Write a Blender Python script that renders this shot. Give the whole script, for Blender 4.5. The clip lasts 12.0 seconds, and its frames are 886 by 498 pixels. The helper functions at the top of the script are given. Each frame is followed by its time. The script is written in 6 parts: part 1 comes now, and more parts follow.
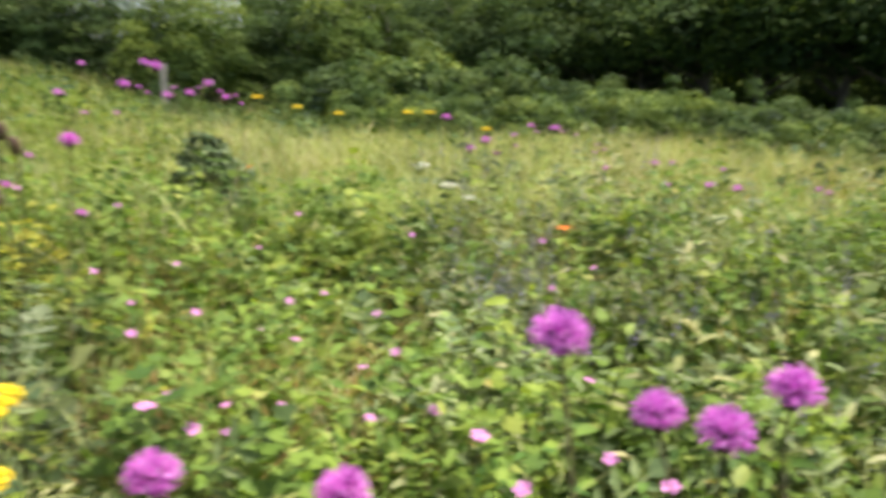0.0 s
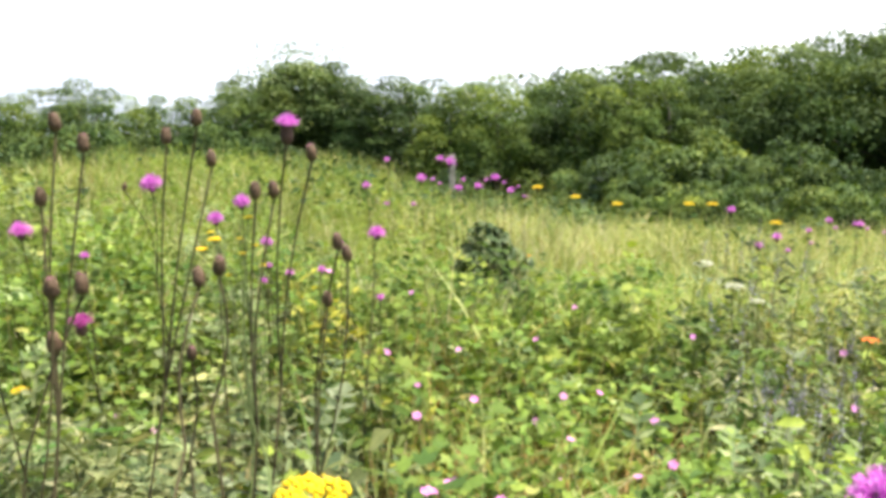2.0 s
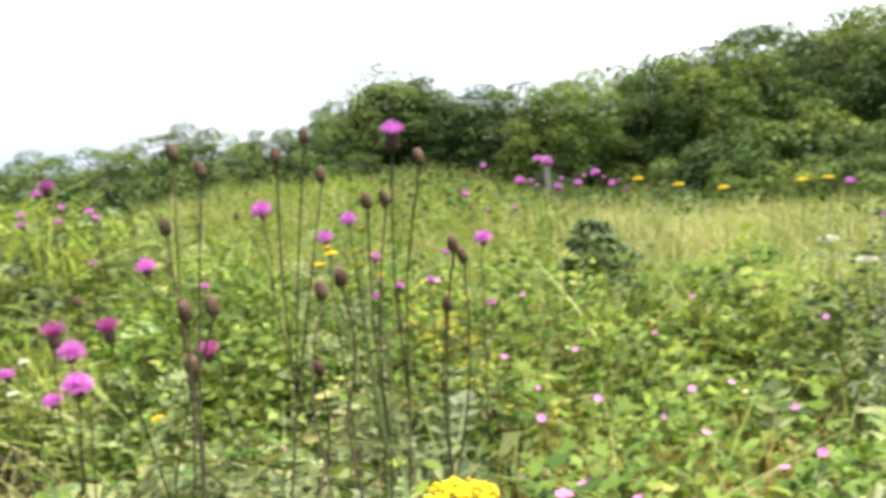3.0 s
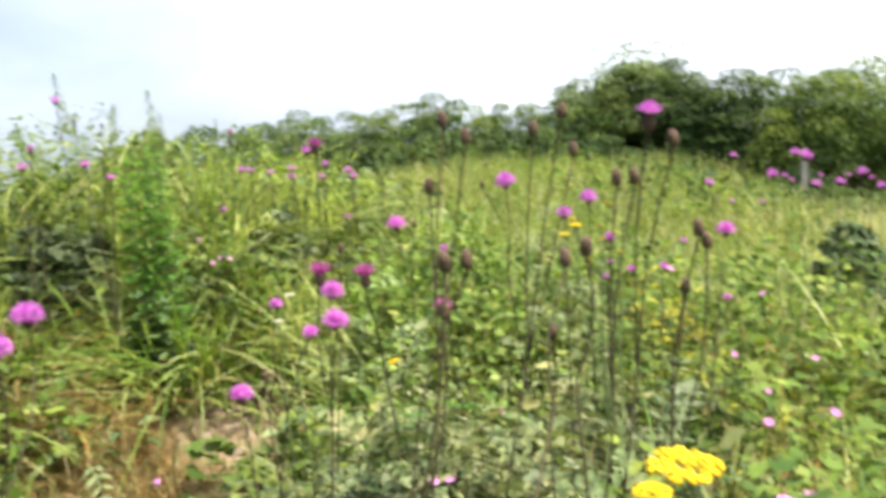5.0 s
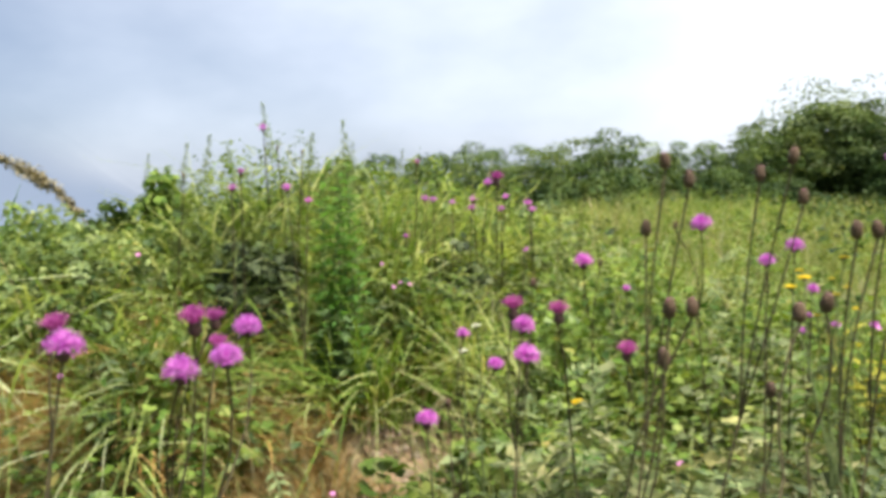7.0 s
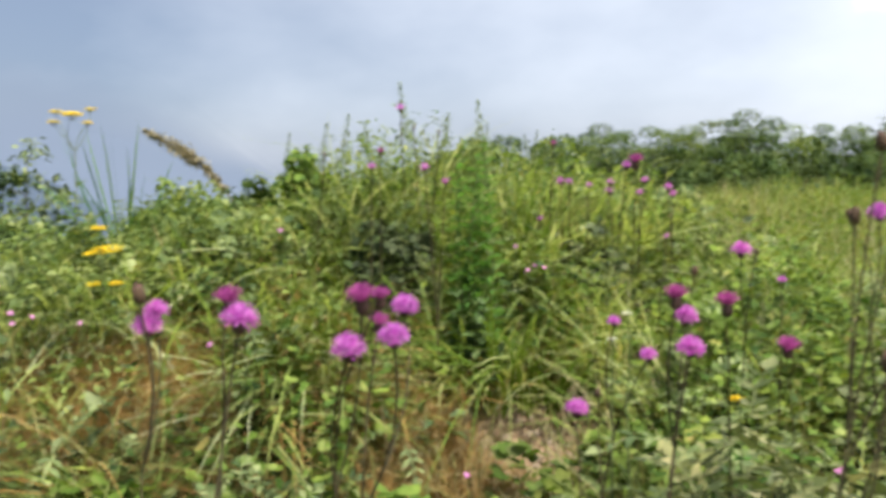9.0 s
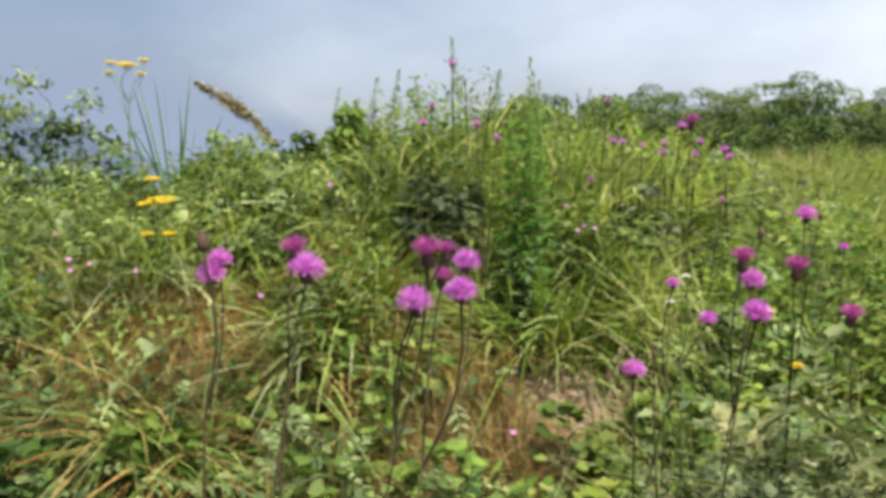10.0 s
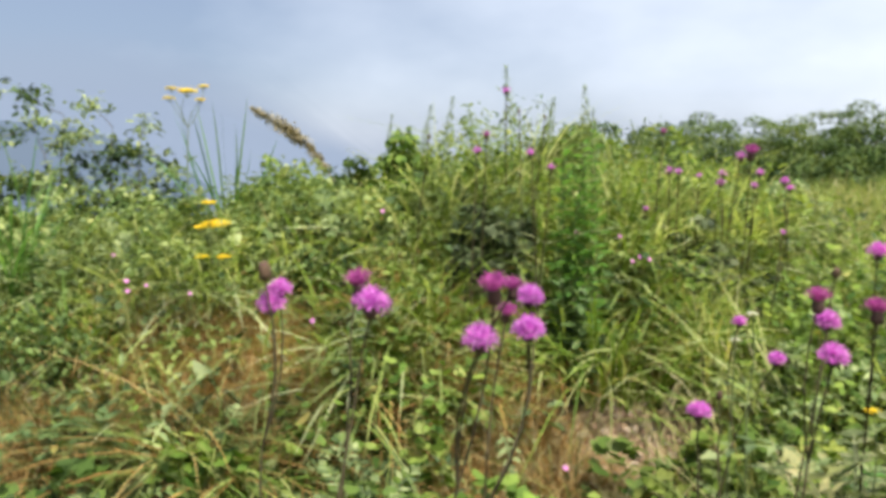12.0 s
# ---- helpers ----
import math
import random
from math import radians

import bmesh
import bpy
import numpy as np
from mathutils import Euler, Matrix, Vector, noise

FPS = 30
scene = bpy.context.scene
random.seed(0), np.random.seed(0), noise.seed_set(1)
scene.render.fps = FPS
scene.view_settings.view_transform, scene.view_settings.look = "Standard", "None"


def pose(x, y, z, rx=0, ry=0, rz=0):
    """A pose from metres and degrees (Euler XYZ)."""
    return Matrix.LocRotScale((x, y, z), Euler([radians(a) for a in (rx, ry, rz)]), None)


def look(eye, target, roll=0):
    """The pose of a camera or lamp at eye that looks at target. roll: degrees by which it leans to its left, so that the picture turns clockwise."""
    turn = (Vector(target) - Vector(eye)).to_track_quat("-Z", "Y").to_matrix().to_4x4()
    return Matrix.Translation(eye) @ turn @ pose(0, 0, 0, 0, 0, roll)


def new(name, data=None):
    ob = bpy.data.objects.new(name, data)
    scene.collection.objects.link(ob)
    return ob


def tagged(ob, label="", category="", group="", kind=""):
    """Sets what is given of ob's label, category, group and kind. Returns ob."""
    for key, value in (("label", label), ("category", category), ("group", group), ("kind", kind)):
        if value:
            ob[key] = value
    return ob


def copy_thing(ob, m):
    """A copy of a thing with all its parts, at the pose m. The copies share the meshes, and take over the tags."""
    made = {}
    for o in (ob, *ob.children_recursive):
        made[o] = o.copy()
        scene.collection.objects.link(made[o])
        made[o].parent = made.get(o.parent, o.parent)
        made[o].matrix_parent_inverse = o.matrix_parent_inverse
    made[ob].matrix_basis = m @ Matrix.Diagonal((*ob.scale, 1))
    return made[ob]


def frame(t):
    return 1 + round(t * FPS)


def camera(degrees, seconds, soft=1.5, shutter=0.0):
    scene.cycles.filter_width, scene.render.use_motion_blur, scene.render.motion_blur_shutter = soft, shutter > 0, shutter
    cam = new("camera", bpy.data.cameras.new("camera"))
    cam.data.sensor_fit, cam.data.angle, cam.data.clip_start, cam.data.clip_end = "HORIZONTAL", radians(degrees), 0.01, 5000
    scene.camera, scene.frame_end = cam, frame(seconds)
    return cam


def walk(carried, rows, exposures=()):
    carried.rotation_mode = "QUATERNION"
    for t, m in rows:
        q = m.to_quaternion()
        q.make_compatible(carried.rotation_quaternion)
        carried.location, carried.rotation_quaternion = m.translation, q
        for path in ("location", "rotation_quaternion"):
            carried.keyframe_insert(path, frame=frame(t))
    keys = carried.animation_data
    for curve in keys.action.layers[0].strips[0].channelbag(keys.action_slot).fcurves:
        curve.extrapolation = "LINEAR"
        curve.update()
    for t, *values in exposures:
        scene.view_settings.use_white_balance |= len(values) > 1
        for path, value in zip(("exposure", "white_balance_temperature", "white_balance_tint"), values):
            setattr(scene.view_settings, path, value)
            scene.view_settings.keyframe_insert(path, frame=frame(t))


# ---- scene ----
cam = camera(58.77, 12.0, soft=4.2, shutter=0.8)
# seconds, x, y, z, then turns about x, y, z in degrees
PATH = [
    (0.0, -0.0000, -0.0000, 1.2000, 74.000, 0.000, 0.000),
    (0.5, -0.0334, -0.0239, 1.2098, 74.788, 2.300, 5.710),
    (0.7, -0.0418, -0.0151, 1.2116, 75.690, 2.101, 7.401),
    (1.0, -0.0252, -0.0051, 1.2140, 77.589, 2.421, 10.294),
    (1.5, -0.0301, -0.0181, 1.2232, 78.434, 1.666, 14.599),
    (2.0, -0.0165, -0.0150, 1.2299, 80.417, 1.398, 19.650),
    (2.3, -0.0229, -0.0182, 1.2254, 80.544, 1.332, 17.847),
    (2.4, -0.0282, -0.0259, 1.2288, 80.745, 1.795, 21.210),
    (2.5, -0.0307, -0.0295, 1.2304, 80.840, 2.013, 22.792),
    (2.7, -0.0421, -0.0068, 1.2258, 81.153, 5.387, 23.464),
    (4.3, 0.0367, -0.0264, 1.2104, 80.730, 6.110, 35.937),
    (4.5, 0.0390, -0.0305, 1.2069, 80.458, 5.993, 38.438),
    (5.0, -0.0267, -0.0481, 1.2189, 81.701, 4.078, 43.372),
    (5.5, -0.0226, -0.0611, 1.2263, 84.841, 2.485, 46.830),
    (6.0, -0.0224, -0.0536, 1.2307, 86.231, 2.301, 49.316),
    (6.2, -0.0127, -0.0656, 1.2283, 85.806, 2.357, 50.659),
    (6.5, -0.0345, -0.0647, 1.2274, 85.401, 2.615, 52.873),
    (6.7, -0.0471, -0.0723, 1.2260, 85.143, 2.339, 54.346),
    (8.3, -0.0777, -0.0971, 1.2245, 83.371, 1.034, 58.373),
    (8.5, -0.0874, -0.1012, 1.2229, 83.236, 1.054, 60.119),
    (9.0, -0.1103, -0.1124, 1.2242, 83.635, 1.209, 64.468),
    (9.5, -0.1263, -0.1221, 1.2218, 81.976, 0.886, 66.800),
    (10.0, -0.1310, -0.1336, 1.2181, 80.698, 0.185, 67.603),
    (10.5, -0.1310, -0.1405, 1.2219, 80.936, -0.496, 67.911),
    (11.0, -0.1372, -0.1371, 1.2226, 82.015, 0.434, 69.509),
    (11.5, -0.1408, -0.1329, 1.2223, 82.683, 1.198, 70.480),
    (12.0, -0.1563, -0.1469, 1.2259, 82.511, -0.389, 71.040),
]
walk(cam, [(t, pose(*p)) for t, *p in PATH], exposures=[(0.0, 1.04), (0.7, 1.27), (1.5, 1.38), (2.5, 1.3), (4.5, 1.3), (5.5, 1.22), (6.5, 1.0), (8.5, 0.76), (10.0, 0.7), (11.0, 0.87), (12.0, 0.85)])

# ---- sky and sun ----
SUN_AZ, SUN_EL = -80.0, 68.0          # degrees to the left of +y, degrees up
sun_dir = Vector((-math.sin(radians(SUN_AZ)) * math.cos(radians(SUN_EL)), math.cos(radians(SUN_AZ)) * math.cos(radians(SUN_EL)), math.sin(radians(SUN_EL))))
sun = new("sun", bpy.data.lights.new("sun", "SUN"))
sun.data.energy, sun.data.angle, sun.data.color = 5.0, radians(3.0), (1.0, 0.95, 0.87)
sun.matrix_world = look(sun_dir * 50, (0, 0, 0))


def node(tree, kind, **values):
    n = tree.nodes.new(kind)
    for key, value in values.items():
        if key[0] == "i" and key[1:].isdigit():
            n.inputs[int(key[1:])].default_value = value
        else:
            n.inputs[key.replace("_", " ")].default_value = value
    return n


def ramp(tree, source, stops):
    n = tree.nodes.new("ShaderNodeValToRGB")
    while len(n.color_ramp.elements) < len(stops):
        n.color_ramp.elements.new(0.5)
    for e, (at, colour) in zip(n.color_ramp.elements, stops):
        e.position, e.color = at, (*colour, 1.0)
    tree.links.new(source, n.inputs[0])
    return n.outputs[0]


def blend(tree, factor, a, b, kind="MIX"):
    n = tree.nodes.new("ShaderNodeMix")
    n.data_type, n.blend_type = "RGBA", kind
    for slot, v in ((0, factor), (6, a), (7, b)):
        if isinstance(v, (int, float)):
            n.inputs[slot].default_value = v
        elif isinstance(v, tuple):
            n.inputs[slot].default_value = (*v, 1.0)
        else:
            tree.links.new(v, n.inputs[slot])
    return n.outputs[2]


def maths(tree, op, a, b=0.0):
    n = tree.nodes.new("ShaderNodeMath")
    n.operation = op
    for slot, v in ((0, a), (1, b)):
        if isinstance(v, (int, float)):
            n.inputs[slot].default_value = v
        else:
            tree.links.new(v, n.inputs[slot])
    return n.outputs[0]


world = bpy.data.worlds.new("hazy_sky")
scene.world = world
world.use_nodes = True
wt = world.node_tree
wt.nodes.clear()
sky = wt.nodes.new("ShaderNodeTexSky")
sky.sky_type, sky.sun_disc = "NISHITA", False
sky.sun_elevation, sky.sun_rotation = radians(SUN_EL), radians(-SUN_AZ)
sky.air_density, sky.dust_density, sky.altitude = 1.0, 3.0, 800
coords = wt.nodes.new("ShaderNodeTexCoord")
stretch = wt.nodes.new("ShaderNodeMapping")
stretch.inputs["Scale"].default_value = (1.6, 1.6, 3.4)
stretch.inputs["Location"].default_value = (0.35, 0.2, 0.1)
wt.links.new(coords.outputs["Generated"], stretch.inputs[0])
puffs = node(wt, "ShaderNodeTexNoise", Scale=1.3, Detail=5.0, Roughness=0.52)
wt.links.new(stretch.outputs[0], puffs.inputs["Vector"])
# haze is whitest round the sun and thins out away from it
dot = wt.nodes.new("ShaderNodeVectorMath")
dot.operation = "DOT_PRODUCT"
dot.inputs[1].default_value = Vector((-math.sin(radians(-25)), math.cos(radians(-25)), 0.3)).normalized()
wt.links.new(coords.outputs["Generated"], dot.inputs[0])
cover = maths(wt, "ADD", maths(wt, "MULTIPLY", dot.outputs["Value"], 0.62), maths(wt, "MULTIPLY", puffs.outputs["Fac"], 0.95))
cloudy = ramp(wt, cover, [(0.2, (0, 0, 0)), (0.44, (0.14, 0.14, 0.14)), (0.63, (0.27, 0.27, 0.27)), (0.86, (0.44, 0.44, 0.44)), (1.08, (1, 1, 1))])
clear = blend(wt, 1.0, sky.outputs[0], (0.085, 0.085, 0.085), "MULTIPLY")
veil = blend(wt, 0.72, clear, (0.20, 0.25, 0.35))
air = blend(wt, cloudy, veil, (1.04, 1.07, 1.13))
back = wt.nodes.new("ShaderNodeBackground")
wt.links.new(air, back.inputs[0])
back.inputs[1].default_value = 1.0
wt.links.new(back.outputs[0], wt.nodes.new("ShaderNodeOutputWorld").inputs[0])


# ---- materials ----
def leafy(name, stops, patch=(0.6, 1.28), sheer=0.35, rough=0.6, gloss=0.2, scale=2.6, tint=(1.2, 1.15, 0.6), each=False, tone_by_plant=False):
    """A leaf surface: colour by leaf, by patch of ground and by vein, with light coming through."""
    m = bpy.data.materials.new(name)
    m.use_nodes = True
    t = m.node_tree
    t.nodes.clear()
    geo = t.nodes.new("ShaderNodeNewGeometry")
    colour = ramp(t, geo.outputs["Random Per Island"], stops)
    field = node(t, "ShaderNodeTexNoise", Scale=scale, Detail=2.0)
    t.links.new(geo.outputs["Position"], field.inputs["Vector"])
    fine = node(t, "ShaderNodeTexNoise", Scale=110.0, Detail=2.0)
    t.links.new(geo.outputs["Position"], fine.inputs["Vector"])
    low, high = patch
    tone = ramp(t, field.outputs["Fac"], [(0.3, (low, low, low * 1.12)), (0.7, (high * 1.02, high * 0.98, high * 1.05))])
    colour = blend(t, 1.0, colour, tone, "MULTIPLY")
    speck = ramp(t, fine.outputs["Fac"], [(0.3, (0.8, 0.82, 0.8)), (0.7, (1.15, 1.12, 1.05))])
    colour = blend(t, 1.0, colour, speck, "MULTIPLY")
    if each:
        # every plant has a tone of its own
        own = t.nodes.new("ShaderNodeObjectInfo")
        colour = blend(t, 1.0, colour, ramp(t, own.outputs["Random"], [(0.0, (0.55, 0.6, 0.66)), (0.5, (0.95, 0.95, 0.95)), (1.0, (1.6, 1.45, 1.1))]), "MULTIPLY")
    if tone_by_plant:
        plant = t.nodes.new("ShaderNodeAttribute")
        plant.attribute_name = "plant"
        colour = blend(t, 1.0, colour, ramp(t, plant.outputs["Fac"], [(0.0, (0.5, 0.58, 0.6)), (0.35, (0.78, 0.84, 0.83)), (0.7, (1.04, 1.0, 0.95)), (1.0, (1.22, 1.1, 0.92))]), "MULTIPLY")
    p = node(t, "ShaderNodeBsdfPrincipled", Roughness=rough)
    p.inputs["Specular IOR Level"].default_value = gloss
    t.links.new(colour, p.inputs["Base Color"])
    glow = t.nodes.new("ShaderNodeBsdfTranslucent")
    t.links.new(blend(t, 1.0, colour, tint, "MULTIPLY"), glow.inputs[0])
    mix = t.nodes.new("ShaderNodeMixShader")
    mix.inputs[0].default_value = sheer
    t.links.new(p.outputs[0], mix.inputs[1])
    t.links.new(glow.outputs[0], mix.inputs[2])
    bump = node(t, "ShaderNodeBump", Strength=0.25, Distance=0.002)
    t.links.new(fine.outputs["Fac"], bump.inputs["Height"])
    t.links.new(bump.outputs[0], p.inputs["Normal"])
    t.links.new(mix.outputs[0], t.nodes.new("ShaderNodeOutputMaterial").inputs[0])
    return m


def solid(name, a, b, scale=60.0, rough=0.7, bump_by=0.3, gloss=0.3):
    """An opaque rough surface that wanders between two colours."""
    m = bpy.data.materials.new(name)
    m.use_nodes = True
    t = m.node_tree
    p = t.nodes["Principled BSDF"]
    p.inputs["Roughness"].default_value, p.inputs["Specular IOR Level"].default_value = rough, gloss
    geo = t.nodes.new("ShaderNodeNewGeometry")
    n1 = node(t, "ShaderNodeTexNoise", Scale=scale, Detail=4.0)
    n2 = node(t, "ShaderNodeTexNoise", Scale=scale * 0.13, Detail=2.0)
    for n in (n1, n2):
        t.links.new(geo.outputs["Position"], n.inputs["Vector"])
    c = blend(t, n1.outputs["Fac"], a, b)
    c = blend(t, 1.0, c, ramp(t, n2.outputs["Fac"], [(0.3, (0.75, 0.75, 0.75)), (0.7, (1.2, 1.2, 1.2))]), "MULTIPLY")
    t.links.new(c, p.inputs["Base Color"])
    bm = node(t, "ShaderNodeBump", Strength=bump_by, Distance=0.01)
    t.links.new(n1.outputs["Fac"], bm.inputs["Height"])
    t.links.new(bm.outputs[0], p.inputs["Normal"])
    return m


M = dict(
    herb=leafy("bright_herb_leaf", [(0.0, (0.052, 0.112, 0.018)), (0.4, (0.13, 0.222, 0.032)), (0.8, (0.195, 0.288, 0.046)), (0.96, (0.25, 0.315, 0.07)), (1.0, (0.36, 0.29, 0.09))], tint=(1.15, 1.15, 0.6)),
    grey=leafy("grey_green_leaf", [(0.0, (0.07, 0.115, 0.04)), (0.5, (0.16, 0.22, 0.074)), (1.0, (0.33, 0.39, 0.16))], sheer=0.25, rough=0.6, gloss=0.22),
    # leaf colour darkened to carry the shade among the ridge herbs
    shade=leafy("shade_dark_leaf", [(0.0, (0.03, 0.048, 0.018)), (0.6, (0.065, 0.095, 0.035)), (1.0, (0.14, 0.17, 0.075))], sheer=0.15),
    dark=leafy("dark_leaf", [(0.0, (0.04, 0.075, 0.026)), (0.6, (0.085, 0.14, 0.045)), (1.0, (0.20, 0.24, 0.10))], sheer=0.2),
    grass=leafy("green_grass_blade", [(0.0, (0.105, 0.19, 0.027)), (0.6, (0.22, 0.325, 0.05)), (1.0, (0.47, 0.50, 0.20))], sheer=0.4),
    meadow=leafy("yellow_green_meadow_blade", [(0.0, (0.14, 0.215, 0.042)), (0.5, (0.27, 0.33, 0.08)), (0.82, (0.41, 0.41, 0.15)), (1.0, (0.53, 0.46, 0.26))], sheer=0.4),
    dry=leafy("dry_grass_blade", [(0.0, (0.14, 0.075, 0.02)), (0.5, (0.33, 0.195, 0.053)), (1.0, (0.46, 0.345, 0.14))], sheer=0.3),
    tree=leafy("tree_leaf", [(0.0, (0.045, 0.082, 0.026)), (0.55, (0.088, 0.145, 0.038)), (1.0, (0.16, 0.23, 0.06))], sheer=0.25, gloss=0.1, scale=0.8, each=True, tone_by_plant=True),
    shrub=leafy("shrub_leaf", [(0.0, (0.042, 0.085, 0.02)), (0.55, (0.10, 0.165, 0.032)), (1.0, (0.20, 0.265, 0.06))], sheer=0.25, each=True, tone_by_plant=True),
    ridge=leafy("ridge_herb_leaf", [(0.0, (0.08, 0.135, 0.045)), (0.55, (0.19, 0.26, 0.075)), (1.0, (0.38, 0.44, 0.16))], sheer=0.3),
    crest=leafy("olive_crest_blade", [(0.0, (0.06, 0.095, 0.022)), (0.5, (0.13, 0.175, 0.04)), (0.88, (0.215, 0.24, 0.07)), (1.0, (0.31, 0.24, 0.11))], sheer=0.35),
    pale=leafy("pale_grass_blade", [(0.0, (0.20, 0.30, 0.065)), (0.6, (0.38, 0.47, 0.15)), (1.0, (0.62, 0.65, 0.40))], sheer=0.5, rough=0.4, gloss=0.5),
    vivid=leafy("fresh_green_leaf", [(0.0, (0.055, 0.15, 0.035)), (0.6, (0.125, 0.275, 0.06)), (1.0, (0.24, 0.41, 0.10))], sheer=0.5),
    golden=leafy("yellowed_leaf", [(0.0, (0.24, 0.27, 0.035)), (0.6, (0.40, 0.39, 0.05)), (1.0, (0.54, 0.46, 0.08))], sheer=0.35),
    petal=leafy("magenta_floret", [(0.0, (0.47, 0.07, 0.42)), (0.5, (0.67, 0.17, 0.58)), (0.85, (0.76, 0.32, 0.68)), (1.0, (0.84, 0.5, 0.8))], tint=(1.05, 0.9, 1.1), patch=(0.95, 1.05), sheer=0.35),
    faded=leafy("faded_magenta_floret", [(0.0, (0.30, 0.035, 0.19)), (1.0, (0.56, 0.13, 0.38))], tint=(1.05, 0.9, 1.1), patch=(0.95, 1.05), sheer=0.3),
    pink=leafy("pale_pink_petal", [(0.0, (0.58, 0.16, 0.44)), (1.0, (0.74, 0.32, 0.60))], tint=(1.05, 0.95, 1.05), patch=(0.95, 1.05), sheer=0.35),
    violet=leafy("violet_blue_floret", [(0.0, (0.21, 0.17, 0.28)), (1.0, (0.44, 0.39, 0.54))], tint=(1.0, 0.95, 1.1), patch=(0.95, 1.05), sheer=0.3),
    yellow=leafy("yellow_floret", [(0.0, (0.72, 0.51, 0.010)), (1.0, (0.88, 0.70, 0.03))], patch=(0.95, 1.05), sheer=0.25),
    orange=leafy("orange_petal", [(0.0, (0.75, 0.14, 0.015)), (1.0, (0.85, 0.24, 0.03))], patch=(0.95, 1.05), sheer=0.3),
    white=leafy("cream_floret", [(0.0, (0.62, 0.64, 0.46)), (1.0, (0.8, 0.8, 0.68))], patch=(0.95, 1.05), sheer=0.25),
    plume=leafy("tan_plume", [(0.0, (0.30, 0.26, 0.12)), (1.0, (0.50, 0.46, 0.27))], patch=(0.95, 1.05), sheer=0.3),
    withered=leafy("withered_plume", [(0.0, (0.17, 0.145, 0.075)), (1.0, (0.36, 0.32, 0.19))], patch=(0.95, 1.05), sheer=0.3),
    panicle=leafy("pale_green_panicle", [(0.0, (0.13, 0.2, 0.06)), (1.0, (0.30, 0.36, 0.14))], patch=(0.95, 1.05), sheer=0.3),
    mound=leafy("meadow_herb_leaf", [(0.0, (0.062, 0.122, 0.018)), (0.45, (0.165, 0.25, 0.038)), (0.9, (0.235, 0.325, 0.056)), (1.0, (0.33, 0.37, 0.11))], sheer=0.35, gloss=0.2, tint=(1.15, 1.15, 0.6), tone_by_plant=True),
    silver=leafy("silvery_mugwort_leaf", [(0.0, (0.07, 0.10, 0.036)), (0.5, (0.175, 0.21, 0.078)), (0.88, (0.28, 0.30, 0.14)), (1.0, (0.44, 0.44, 0.25))], sheer=0.2, rough=0.55, gloss=0.15, tone_by_plant=True),
    lush=leafy("lush_crest_leaf", [(0.0, (0.10, 0.17, 0.03)), (0.5, (0.19, 0.285, 0.05)), (1.0, (0.31, 0.38, 0.10))], sheer=0.4, gloss=0.1, tone_by_plant=True),
    upland=leafy("upland_leaf", [(0.0, (0.072, 0.122, 0.036)), (0.5, (0.17, 0.245, 0.066)), (0.92, (0.255, 0.33, 0.10)), (1.0, (0.37, 0.42, 0.17))], sheer=0.42, gloss=0.12, tone_by_plant=True),
    lushblade=leafy("lush_crest_blade", [(0.0, (0.115, 0.185, 0.032)), (0.5, (0.22, 0.29, 0.062)), (0.9, (0.35, 0.385, 0.12)), (1.0, (0.42, 0.36, 0.18))], sheer=0.4),
    bract=solid("dark_bract", (0.045, 0.026, 0.022), (0.13, 0.066, 0.052), 400.0),
    brown=solid("brown_seed_head", (0.045, 0.028, 0.016), (0.145, 0.085, 0.048), 500.0),
    stem=solid("purplish_stem", (0.04, 0.032, 0.018), (0.085, 0.07, 0.035), 90.0, 0.9, 0.3, 0.1),
    stalk=solid("green_stalk", (0.075, 0.105, 0.03), (0.14, 0.17, 0.055), 90.0),
    bark=solid("grey_bark", (0.07, 0.06, 0.045), (0.16, 0.14, 0.11), 14.0),
    post=solid("weathered_post", (0.22, 0.2, 0.17), (0.36, 0.33, 0.28), 60.0),
    pebble=solid("pale_stone", (0.26, 0.19, 0.135), (0.46, 0.36, 0.27), 60.0),
)

# far hillsides seen through mist: the air's colour is painted on as a glow
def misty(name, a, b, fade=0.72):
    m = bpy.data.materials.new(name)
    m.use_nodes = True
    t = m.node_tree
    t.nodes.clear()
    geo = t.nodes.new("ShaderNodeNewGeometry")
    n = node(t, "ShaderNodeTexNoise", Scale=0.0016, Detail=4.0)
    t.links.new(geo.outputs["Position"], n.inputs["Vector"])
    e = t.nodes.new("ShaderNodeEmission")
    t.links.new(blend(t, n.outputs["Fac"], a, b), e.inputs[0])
    # the upper slopes fade to transparent, standing in for drifting cloud
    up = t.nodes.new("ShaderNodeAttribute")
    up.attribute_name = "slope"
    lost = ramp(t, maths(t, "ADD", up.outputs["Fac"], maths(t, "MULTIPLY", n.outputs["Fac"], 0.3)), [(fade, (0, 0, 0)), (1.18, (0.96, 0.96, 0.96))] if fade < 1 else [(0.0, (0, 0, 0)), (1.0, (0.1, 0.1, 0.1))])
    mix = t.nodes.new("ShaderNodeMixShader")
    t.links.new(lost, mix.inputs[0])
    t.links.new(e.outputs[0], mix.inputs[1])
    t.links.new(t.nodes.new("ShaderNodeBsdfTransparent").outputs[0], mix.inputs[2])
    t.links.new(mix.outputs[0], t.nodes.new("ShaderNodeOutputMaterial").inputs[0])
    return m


M["mist"] = misty("mountain_painted_mist", (0.215, 0.265, 0.355), (0.24, 0.29, 0.38))
M["mist_near"] = misty("hill_painted_mist", (0.12, 0.16, 0.215), (0.16, 0.205, 0.27), 1.0)

